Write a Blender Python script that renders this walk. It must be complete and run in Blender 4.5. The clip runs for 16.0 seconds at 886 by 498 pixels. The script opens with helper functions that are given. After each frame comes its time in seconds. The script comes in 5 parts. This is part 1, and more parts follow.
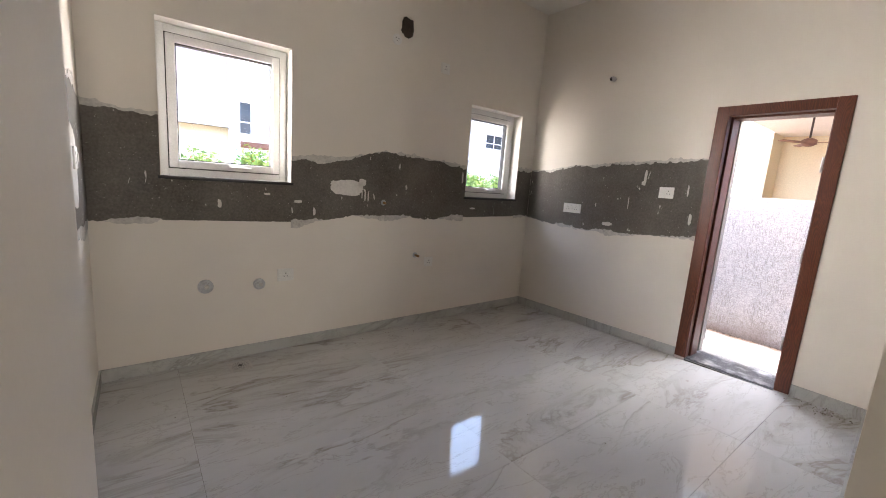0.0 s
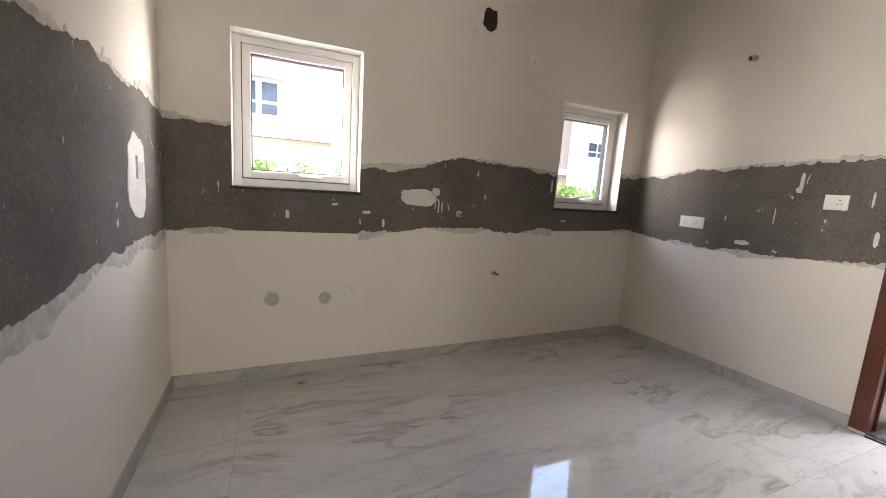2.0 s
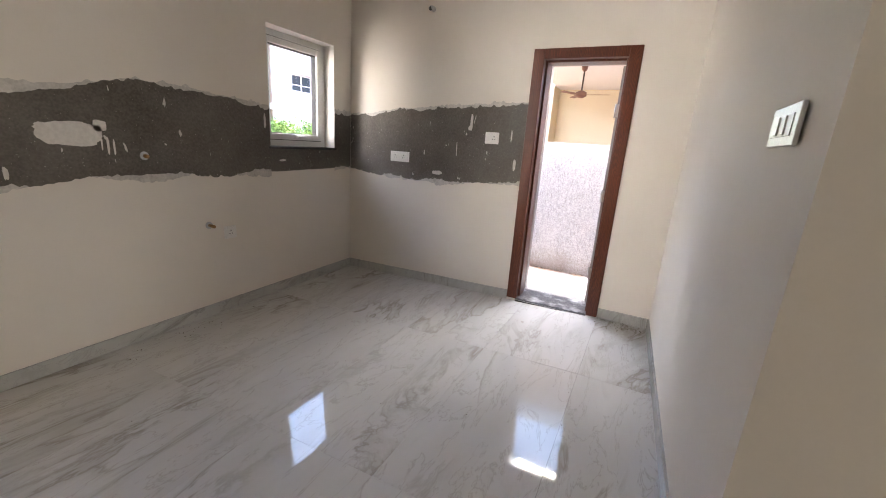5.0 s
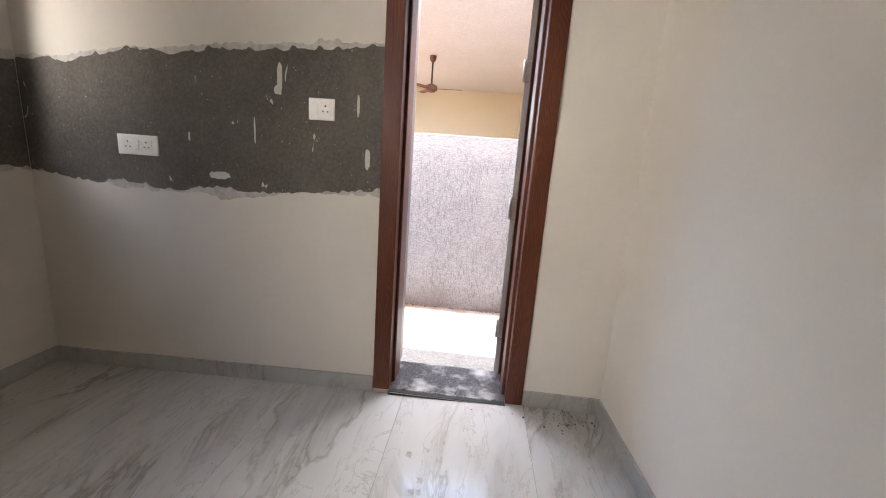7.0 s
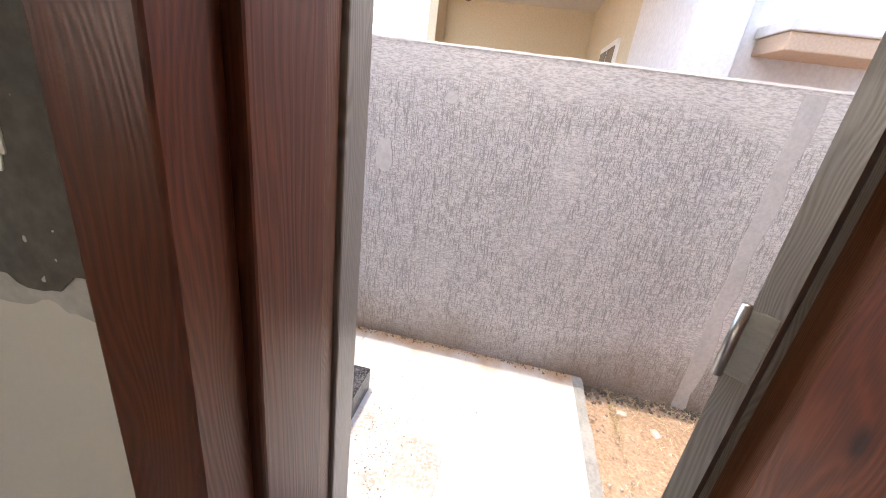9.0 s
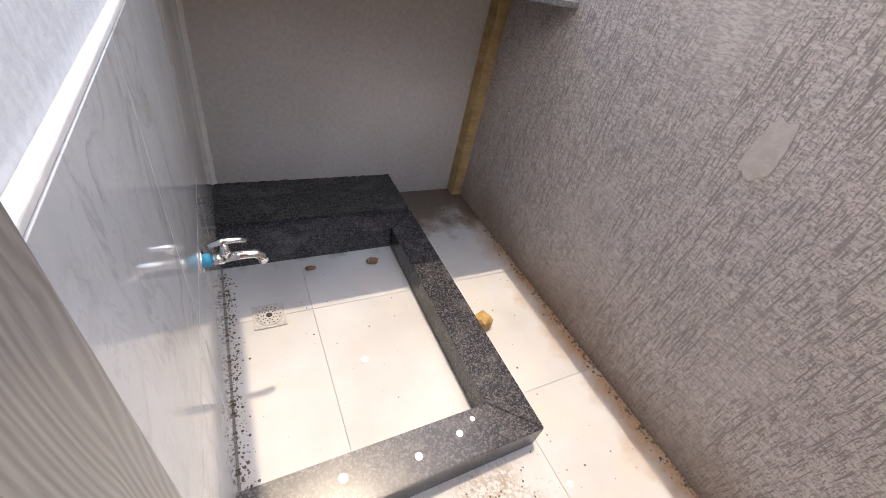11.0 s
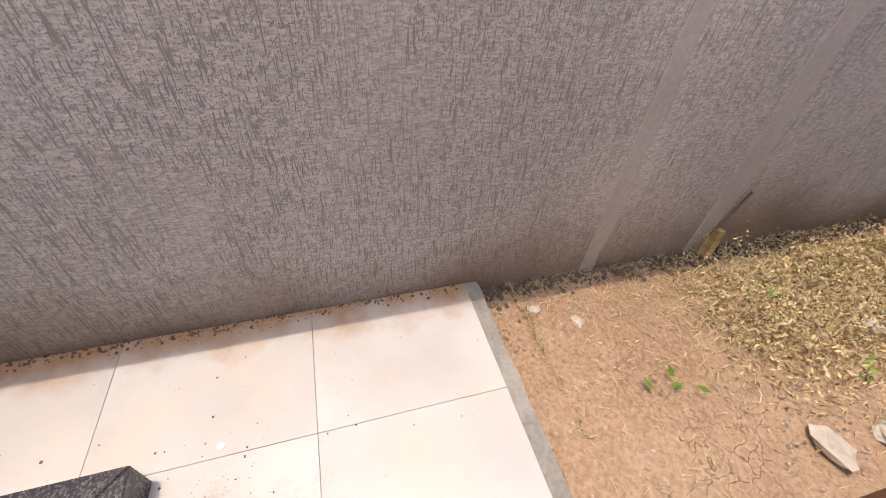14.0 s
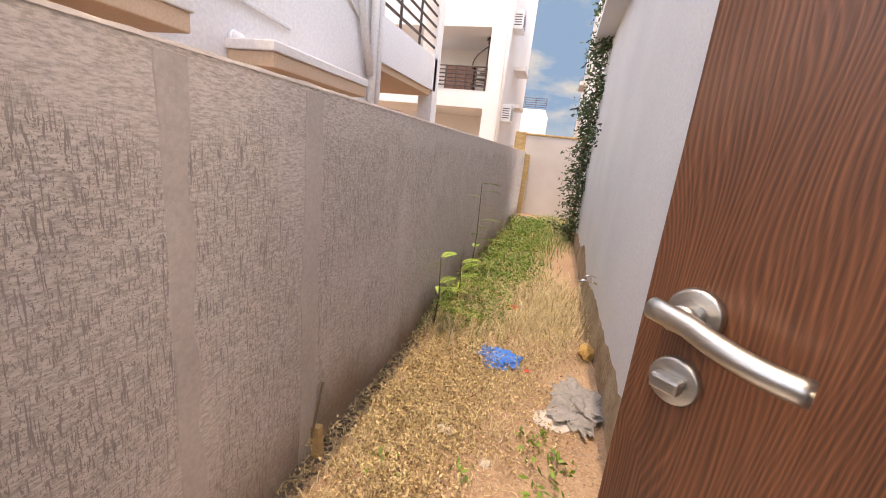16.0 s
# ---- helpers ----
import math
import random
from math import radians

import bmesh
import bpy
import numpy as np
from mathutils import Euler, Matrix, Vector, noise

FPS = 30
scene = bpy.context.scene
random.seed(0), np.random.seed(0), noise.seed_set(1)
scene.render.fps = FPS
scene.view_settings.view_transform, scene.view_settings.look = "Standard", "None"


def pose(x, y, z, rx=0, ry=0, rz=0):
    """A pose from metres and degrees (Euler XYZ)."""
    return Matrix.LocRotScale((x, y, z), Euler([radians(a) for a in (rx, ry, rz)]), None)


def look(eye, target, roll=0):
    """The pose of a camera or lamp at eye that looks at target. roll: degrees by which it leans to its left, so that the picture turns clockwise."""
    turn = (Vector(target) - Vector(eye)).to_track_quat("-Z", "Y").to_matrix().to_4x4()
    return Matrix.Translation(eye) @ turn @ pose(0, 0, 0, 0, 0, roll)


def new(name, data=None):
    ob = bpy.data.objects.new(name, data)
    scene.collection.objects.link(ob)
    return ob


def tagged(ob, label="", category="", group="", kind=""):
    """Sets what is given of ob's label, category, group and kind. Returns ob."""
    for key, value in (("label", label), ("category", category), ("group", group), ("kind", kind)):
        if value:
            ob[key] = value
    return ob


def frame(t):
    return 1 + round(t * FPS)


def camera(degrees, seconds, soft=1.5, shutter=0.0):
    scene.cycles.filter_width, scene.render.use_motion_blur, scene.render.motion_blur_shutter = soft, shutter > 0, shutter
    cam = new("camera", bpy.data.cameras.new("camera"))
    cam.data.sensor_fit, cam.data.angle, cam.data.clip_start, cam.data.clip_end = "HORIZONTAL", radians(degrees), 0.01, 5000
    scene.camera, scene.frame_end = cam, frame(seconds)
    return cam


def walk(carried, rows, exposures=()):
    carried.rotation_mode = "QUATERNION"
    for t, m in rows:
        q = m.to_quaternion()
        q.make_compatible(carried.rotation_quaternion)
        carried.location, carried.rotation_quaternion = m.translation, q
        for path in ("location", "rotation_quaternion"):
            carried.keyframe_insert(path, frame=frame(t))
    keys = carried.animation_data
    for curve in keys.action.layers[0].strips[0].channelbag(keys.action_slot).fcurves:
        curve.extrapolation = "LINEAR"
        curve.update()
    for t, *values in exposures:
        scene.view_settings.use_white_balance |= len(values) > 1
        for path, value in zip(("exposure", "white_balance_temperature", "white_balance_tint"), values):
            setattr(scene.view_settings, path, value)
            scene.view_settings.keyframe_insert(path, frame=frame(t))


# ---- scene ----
cam = camera(96.2, 16.0, 1.0)
PATH = [
    (0, (-3.772, -3.215, 1.359), (-2.556, -1.661, 1.031), 4.2),
    (0.5, (-3.692, -3.096, 1.362), (-2.603, -1.451, 1.039), 4.2),
    (1, (-3.551, -3.017, 1.356), (-2.632, -1.267, 1.049), 4.2),
    (1.5, (-3.441, -2.973, 1.347), (-2.64, -1.165, 1.052), 4.1),
    (2, (-3.425, -2.952, 1.345), (-2.618, -1.147, 1.042), 3.7),
    (2.5, (-3.445, -2.931, 1.348), (-2.497, -1.2, 1.023), 3.3),
    (3, (-3.469, -2.914, 1.359), (-2.302, -1.33, 0.999), 3.1),
    (3.5, (-3.469, -2.908, 1.356), (-2.072, -1.53, 0.972), 2.9),
    (4, (-3.492, -2.889, 1.36), (-1.911, -1.733, 0.955), 3.2),
    (4.5, (-3.494, -2.879, 1.356), (-1.813, -1.888, 0.915), 3.4),
    (5, (-3.421, -2.847, 1.338), (-1.685, -1.995, 0.828), 3.9),
    (5.2, (-3.335, -2.829, 1.326), (-1.579, -2.04, 0.78), 4.0),
    (7.3, (-1.64, -2.281, 1.216), (0.306, -2.175, 0.768), 4.2),
    (7.5, (-1.471, -2.248, 1.246), (0.469, -2.153, 0.772), 4.2),
    (8, (-1.053, -2.223, 1.238), (0.887, -2.128, 0.759), 4.1),
    (8.2, (-0.881, -2.223, 1.254), (1.049, -2.135, 0.735), 4.3),
    (10.3, (0.363, -2.038, 1.231), (1.68, -1.099, 0.056), 14.8),
    (10.5, (0.386, -2.018, 1.216), (1.568, -0.985, -0.024), 15.5),
    (11, (0.447, -2.028, 1.217), (1.317, -0.742, -0.043), 14.5),
    (11.5, (0.471, -2.03, 1.256), (1.179, -0.438, 0.274), 8.0),
    (12, (0.484, -2.029, 1.302), (1.169, -0.291, 0.588), 4.4),
    (12.5, (0.488, -2.039, 1.286), (1.228, -0.395, 0.421), 4.6),
    (13, (0.559, -2.097, 1.228), (1.525, -0.858, -0.01), 6.0),
    (13.5, (0.671, -2.164, 1.148), (1.946, -1.586, -0.281), 7.3),
    (13.6, (0.676, -2.164, 1.166), (2.015, -1.798, -0.274), 8.9),
    (14, (0.76, -2.279, 1.066), (2.125, -2.751, -0.317), 4.9),
    (14.5, (0.853, -2.359, 1.187), (1.729, -3.601, -0.113), 5.5),
    (15, (0.875, -2.464, 1.244), (1.459, -4.145, 0.33), 5.6),
    (15.5, (0.859, -2.519, 1.27), (1.378, -4.365, 0.699), 5.6),
    (16, (0.842, -2.529, 1.269), (1.331, -4.408, 0.786), 6.3),
]
EXPO = [(0.0, 3.4, 7050, 13), (1.5, 3.6, 7150, 14), (3.5, 3.55, 7150, 13), (5.2, 3.45, 7150, 13), (7.3, 3.05, 7300, 12), (8.2, 2.95, 7300, 11), (9.6, 2.2, 7900, 12), (10.3, 1.95, 8000, 12), (12.0, 1.85, 8800, 14), (13.0, 1.78, 8200, 12), (14.5, 1.75, 8900, 19), (16.0, 1.85, 10600, 21)]
walk(cam, [(r[0], look(r[1], r[2], r[3])) for r in PATH], EXPO)

# ---------- light ----------
SUN_WAY = Vector((-0.060, -0.2, -1.0)).normalized()
world = bpy.data.worlds.new("sky")
scene.world = world
world.use_nodes = True
wn = world.node_tree.nodes
sky = wn.new("ShaderNodeTexSky")
sky.sky_type = "NISHITA"
sky.sun_disc = False
sky.sun_elevation = math.asin(-SUN_WAY.z)
sky.sun_rotation = math.atan2(-SUN_WAY.x, -SUN_WAY.y)
sky.dust_density = 0.9
world.node_tree.links.new(sky.outputs[0], wn["Background"].inputs[0])
wn["Background"].inputs[1].default_value = 0.24
sun_data = bpy.data.lights.new("sun", "SUN")
sun_data.energy, sun_data.angle, sun_data.color = 0.72, radians(0.5), (1.0, 0.95, 0.88)
new("sun", sun_data).matrix_world = look((0, 0, 20), Vector((0, 0, 20)) + SUN_WAY)


def fill_panel(name, eye, target, wide, high, watts, tint):
    """An added lamp panel, kept out of view, that stands in for daylight through an opening."""
    data = bpy.data.lights.new(name, "AREA")
    data.shape, data.size, data.size_y, data.energy, data.color = "RECTANGLE", wide, high, watts, tint
    data.spread = radians(130)
    new(name, data).matrix_world = look(eye, target)


# The hall has no window; this unseen lamp is added to brighten the kitchen.
fill_panel("hall_fill_light", (-3.1, -7.9, 1.5), (-3.3, -3, 1.35), 1.4, 2.0, 3.6, (1.0, 0.97, 0.93))
# Added lamps outside the windows and door, off to the side or overhead.
fill_panel("window_light", (-4.40, 0.80, 1.85), (-1.2, -1.5, 1.75), 1.0, 1.3, 17, (1.0, 0.98, 0.97))
fill_panel("window_light", (-1.85, 0.80, 1.80), (0.0, -1.0, 1.75), 0.9, 1.3, 3.6, (1.0, 0.98, 0.97))
fill_panel("window_light", (-1.90, 0.85, 1.80), (-4.0, -0.9, 1.4), 0.9, 1.3, 4, (1.0, 0.98, 0.97))
fill_panel("door_fill_light", (0.62, -2.27, 2.74), (-3.0, -2.0, 1.0), 0.8, 0.8, 11, (1.0, 0.98, 0.96))


# ---------- materials ----------
def shader(name, base, rough=0.6, metal=0.0, spec=0.5):
    m = bpy.data.materials.new(name)
    m.use_nodes = True
    nt = m.node_tree
    b = nt.nodes["Principled BSDF"]
    b.inputs["Base Color"].default_value = (*base, 1)
    b.inputs["Roughness"].default_value = rough
    b.inputs["Metallic"].default_value = metal
    b.inputs["Specular IOR Level"].default_value = spec
    return m, nt, b


def coords(nt, scale=(1, 1, 1), rot=(0, 0, 0), shift=False):
    tc = nt.nodes.new("ShaderNodeNewGeometry")
    mp = nt.nodes.new("ShaderNodeMapping")
    mp.inputs["Scale"].default_value = scale
    mp.inputs["Rotation"].default_value = rot
    src = tc.outputs["Position"]
    if shift:
        oi = nt.nodes.new("ShaderNodeObjectInfo")
        mul = nt.nodes.new("ShaderNodeMath")
        mul.operation = "MULTIPLY"
        mul.inputs[1].default_value = 37.0
        nt.links.new(oi.outputs["Random"], mul.inputs[0])
        add = nt.nodes.new("ShaderNodeVectorMath")
        add.operation = "ADD"
        nt.links.new(src, add.inputs[0])
        nt.links.new(mul.outputs[0], add.inputs[1])
        src = add.outputs[0]
    nt.links.new(src, mp.inputs["Vector"])
    return mp.outputs["Vector"]


def noise_tex(nt, vec, scale, detail=4.0, rough=0.55, distort=0.0):
    n = nt.nodes.new("ShaderNodeTexNoise")
    n.inputs["Scale"].default_value = scale
    n.inputs["Detail"].default_value = detail
    n.inputs["Roughness"].default_value = rough
    n.inputs["Distortion"].default_value = distort
    nt.links.new(vec, n.inputs["Vector"])
    return n.outputs["Fac"]


def ramp(nt, fac, stops):
    r = nt.nodes.new("ShaderNodeValToRGB")
    e = r.color_ramp.elements
    while len(e) < len(stops):
        e.new(0.5)
    for k, (p, c) in enumerate(stops):
        e[k].position = p
        e[k].color = (*c, 1) if len(c) == 3 else c
    nt.links.new(fac, r.inputs["Fac"])
    return r.outputs["Color"]


def mix(nt, fac, a, b, mode="MIX"):
    n = nt.nodes.new("ShaderNodeMix")
    n.data_type, n.blend_type = "RGBA", mode
    for sock, val in ((n.inputs[0], fac), (n.inputs[6], a), (n.inputs[7], b)):
        if isinstance(val, (int, float)):
            sock.default_value = val
        elif isinstance(val, tuple):
            sock.default_value = (*val, 1)
        else:
            nt.links.new(val, sock)
    return n.outputs[2]


def bump(nt, b, height, strength=0.3, dist=0.01):
    n = nt.nodes.new("ShaderNodeBump")
    n.inputs["Strength"].default_value = strength
    n.inputs["Distance"].default_value = dist
    nt.links.new(height, n.inputs["Height"])
    nt.links.new(n.outputs[0], b.inputs["Normal"])


def mottled(name, dark, light, scale=3.0, rough=0.7, bump_scale=60.0, bump_strength=0.2, bump_dist=0.004, metal=0.0, stretch=(1, 1, 1), spec=0.5, shift=False, grain=0.25):
    """A surface with stains at a large scale and grain at a fine one."""
    m, nt, b = shader(name, light, rough, metal, spec)
    v = coords(nt, stretch, shift=shift)
    big = noise_tex(nt, v, scale, 5)
    fine = noise_tex(nt, v, bump_scale, 3)
    c = ramp(nt, big, [(0.3, dark), (0.7, light)])
    c = mix(nt, grain, c, ramp(nt, fine, [(0.35, tuple(0.6 * q for q in dark)), (0.65, light)]))
    nt.links.new(c, b.inputs["Base Color"])
    bump(nt, b, fine, bump_strength, bump_dist)
    return m


PAINT = mottled("wall_paint", (0.70, 0.655, 0.59), (0.76, 0.715, 0.65), 0.9, 0.75, 90, 0.05, 0.001, grain=0.03)
CEIL = mottled("ceiling_paint", (0.74, 0.72, 0.68), (0.78, 0.76, 0.72), 0.8, 0.8, 90, 0.05, 0.001, grain=0.03)
PUTTY = mottled("putty_smear", (0.42, 0.40, 0.37), (0.66, 0.63, 0.59), 14, 0.85, 60, 0.3, 0.003)
WHITE_PUTTY = mottled("white_putty", (0.68, 0.65, 0.61), (0.76, 0.73, 0.69), 10, 0.85, 50, 0.3, 0.003)
UPVC = mottled("white_upvc", (0.78, 0.78, 0.77), (0.82, 0.82, 0.81), 4, 0.28, 120, 0.02, 0.001)
PLATE = mottled("switch_plastic", (0.74, 0.73, 0.70), (0.79, 0.78, 0.75), 8, 0.3, 100, 0.02, 0.001)
RUBBER = mottled("black_gasket", (0.012, 0.012, 0.013), (0.02, 0.02, 0.02), 10, 0.6)
DARKHOLE = mottled("dark_cavity", (0.02, 0.014, 0.01), (0.05, 0.03, 0.02), 20, 0.9, 80, 0.5, 0.01)
CHROME = mottled("chrome", (0.72, 0.73, 0.74), (0.85, 0.86, 0.87), 30, 0.08, 200, 0.03, 0.001, metal=1.0)
STEEL = mottled("brushed_steel", (0.46, 0.44, 0.41), (0.58, 0.56, 0.52), 20, 0.32, 220, 0.08, 0.001, metal=1.0, stretch=(1, 1, 6))
PALE_STEEL = mottled("dull_steel", (0.40, 0.38, 0.35), (0.52, 0.50, 0.47), 30, 0.45)
PVC_GREY = mottled("grey_pipe", (0.42, 0.43, 0.44), (0.55, 0.56, 0.57), 20, 0.45)
COPPER = mottled("brass_stub", (0.24, 0.12, 0.05), (0.42, 0.26, 0.12), 40, 0.4, metal=0.7)
TAPE = mottled("blue_tape", (0.02, 0.35, 0.55), (0.05, 0.5, 0.7), 60, 0.5)
HOUSE_WHITE = mottled("rough_white_render", (0.62, 0.63, 0.65), (0.72, 0.73, 0.74), 1.2, 0.85, 70, 0.5, 0.004)


def yard_tile():
    """Matt pale tile with rust washed out along the wall foot and in the far corner."""
    m, nt, b = shader("yard_tile", (0.7, 0.7, 0.69), 0.5)
    v = coords(nt)
    c = ramp(nt, noise_tex(nt, coords(nt, shift=True), 2.2, 5), [(0.3, (0.45, 0.44, 0.425)), (0.7, (0.57, 0.57, 0.565))])
    warm = ramp(nt, noise_tex(nt, v, 3.5, 5), [(0.52, (0, 0, 0)), (0.75, (0.4, 0.4, 0.4))])
    c = mix(nt, warm, c, (0.60, 0.50, 0.38))
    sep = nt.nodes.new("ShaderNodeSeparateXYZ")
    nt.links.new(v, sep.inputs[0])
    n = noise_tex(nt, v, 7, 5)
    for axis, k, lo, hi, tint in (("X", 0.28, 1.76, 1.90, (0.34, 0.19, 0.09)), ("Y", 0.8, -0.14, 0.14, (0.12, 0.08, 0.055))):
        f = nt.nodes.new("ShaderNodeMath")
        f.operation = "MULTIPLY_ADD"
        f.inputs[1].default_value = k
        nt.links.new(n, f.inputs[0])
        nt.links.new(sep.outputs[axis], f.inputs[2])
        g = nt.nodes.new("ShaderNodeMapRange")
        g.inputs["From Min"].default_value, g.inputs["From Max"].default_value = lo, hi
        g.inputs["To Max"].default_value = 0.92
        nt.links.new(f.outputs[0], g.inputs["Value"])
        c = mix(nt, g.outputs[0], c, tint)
    far = nt.nodes.new("ShaderNodeVectorMath")
    far.operation = "DISTANCE"
    far.inputs[1].default_value = (0.93, -1.93, -0.18)
    nt.links.new(v, far.inputs[0])
    edge = nt.nodes.new("ShaderNodeMath")
    edge.operation = "MULTIPLY_ADD"
    edge.inputs[1].default_value = 0.7
    nt.links.new(noise_tex(nt, v, 5, 4), edge.inputs[0])
    nt.links.new(far.outputs["Value"], edge.inputs[2])
    splash = mix(nt, 1.0, ramp(nt, edge.outputs[0], [(0.42, (0.85, 0.85, 0.85)), (0.66, (0, 0, 0))]), ramp(nt, noise_tex(nt, v, 70, 4, 0.7), [(0.42, (0, 0, 0)), (0.54, (1, 1, 1))]), "MULTIPLY")
    c = mix(nt, splash, c, (0.27, 0.20, 0.14))
    nt.links.new(c, b.inputs["Base Color"])
    bump(nt, b, noise_tex(nt, v, 26, 3), 0.05, 0.002)
    return m


SLAB_TILE = yard_tile()

OCHRE = mottled("ochre_paint", (0.34, 0.21, 0.09), (0.55, 0.39, 0.19), 7, 0.85, 30, 0.9, 0.012, stretch=(1, 1, 3))
CONCRETE = mottled("cement_fillet", (0.22, 0.21, 0.19), (0.36, 0.34, 0.31), 8, 0.9, 60, 0.5, 0.006)
N_WHITE = mottled("neighbour_white", (0.70, 0.66, 0.63), (0.78, 0.75, 0.73), 0.6, 0.85, 30, 0.1, 0.005)
N_PINK = mottled("neighbour_mauve", (0.40, 0.32, 0.31), (0.46, 0.38, 0.36), 0.6, 0.85, 30, 0.1, 0.005)
N_BROWN = mottled("neighbour_taupe", (0.23, 0.17, 0.125), (0.28, 0.21, 0.155), 0.6, 0.85, 30, 0.1, 0.005)
N_CREAM = mottled("neighbour_cream", (0.66, 0.55, 0.38), (0.72, 0.61, 0.44), 0.6, 0.85, 30, 0.1, 0.005)
N_PEACH = mottled("peach_soffit", (0.55, 0.38, 0.26), (0.62, 0.44, 0.31), 0.6, 0.85)
CLADDING = mottled("wood_look_cladding", (0.10, 0.04, 0.025), (0.27, 0.13, 0.085), 3, 0.7, 12, 0.3, 0.01, stretch=(1, 1, 9))
RAIL = mottled("dark_rail", (0.03, 0.018, 0.016), (0.07, 0.04, 0.035), 8, 0.45)
DARKGLASS = mottled("dark_window_glass", (0.05, 0.06, 0.07), (0.10, 0.12, 0.13), 1, 0.08)
ROOFTILE = mottled("clay_tiles", (0.13, 0.06, 0.045), (0.22, 0.11, 0.08), 6, 0.8, 20, 0.5, 0.02)
BLUEBAG = mottled("blue_plastic", (0.005, 0.12, 0.55), (0.015, 0.24, 0.72), 12, 0.5, 40, 0.6, 0.01)
CLEARBAG = mottled("grey_plastic_film", (0.42, 0.41, 0.40), (0.70, 0.68, 0.66), 14, 0.18, 40, 0.7, 0.01)
CLEARBAG.node_tree.nodes["Principled BSDF"].inputs["Transmission Weight"].default_value = 0.55
CLEARBAG.node_tree.nodes["Principled BSDF"].inputs["IOR"].default_value = 1.15
REDPLASTIC = mottled("red_plastic", (0.6, 0.03, 0.02), (0.75, 0.08, 0.03), 20, 0.35)
YELLOWPLASTIC = mottled("yellow_plastic", (0.7, 0.35, 0.03), (0.85, 0.5, 0.06), 20, 0.35)
STONE = mottled("pale_stone", (0.36, 0.31, 0.25), (0.62, 0.56, 0.48), 9, 0.8, 40, 0.5, 0.01, shift=True)
PEBBLE = mottled("pebble_mix", (0.25, 0.15, 0.10), (0.56, 0.47, 0.38), 7, 0.85, 40, 0.5, 0.01)
BROKENBRICK = mottled("ochre_brick_shard", (0.38, 0.22, 0.07), (0.58, 0.37, 0.14), 25, 0.9, 70, 0.8, 0.01)
DRYLEAF = mottled("dry_leaf", (0.12, 0.06, 0.03), (0.28, 0.16, 0.09), 25, 0.8)
DIRTSPECK = mottled("dirt_specks", (0.07, 0.055, 0.04), (0.20, 0.15, 0.11), 40, 0.9)


def leafy(name, dark, light):
    m, nt, b = shader(name, light, 0.55)
    g = nt.nodes.new("ShaderNodeNewGeometry")
    c = ramp(nt, g.outputs["Random Per Island"], [(0.0, dark), (1.0, light)])
    nt.links.new(c, b.inputs["Base Color"])
    return m


LEAF = leafy("green_leaves", (0.045, 0.13, 0.02), (0.20, 0.34, 0.05))
BUSHLEAF = leafy("bush_leaves", (0.06, 0.16, 0.03), (0.30, 0.40, 0.08))
IVYLEAF = leafy("creeper_leaves", (0.012, 0.03, 0.008), (0.05, 0.11, 0.03))
DRYGRASS = leafy("dry_grass_blades", (0.34, 0.25, 0.12), (0.70, 0.60, 0.36))
WEED = leafy("weed_blades", (0.07, 0.14, 0.03), (0.30, 0.38, 0.11))
DRYWEED = leafy("yellowing_weeds", (0.17, 0.10, 0.04), (0.76, 0.61, 0.33))
FERN = leafy("young_fronds", (0.16, 0.30, 0.04), (0.38, 0.52, 0.10))
STRAW = leafy("fallen_straw", (0.22, 0.13, 0.06), (0.60, 0.47, 0.27))


def cement_band():
    m, nt, b = shader("bare_cement", (0.1, 0.1, 0.1), 0.85, spec=0.3)
    v = coords(nt)
    big = noise_tex(nt, v, 2.2, 6, 0.6)
    c = ramp(nt, big, [(0.3, (0.095, 0.083, 0.070)), (0.7, (0.185, 0.168, 0.150))])
    fine = noise_tex(nt, v, 70, 4)
    c = mix(nt, 0.3, c, ramp(nt, fine, [(0.35, (0.04, 0.036, 0.03)), (0.7, (0.20, 0.185, 0.165))]))
    drip = noise_tex(nt, coords(nt, (1, 1, 0.35), (0.3, 0.25, 0.1)), 23, 2.5, 0.5, 0.8)
    c = mix(nt, ramp(nt, drip, [(0.715, (0, 0, 0)), (0.73, (1, 1, 1))]), c, (0.62, 0.60, 0.56))
    speck = noise_tex(nt, v, 95, 1)
    c = mix(nt, ramp(nt, speck, [(0.765, (0, 0, 0)), (0.775, (1, 1, 1))]), c, (0.55, 0.53, 0.5))
    nt.links.new(c, b.inputs["Base Color"])
    bump(nt, b, fine, 0.35, 0.004)
    return m


CEMENT = cement_band()


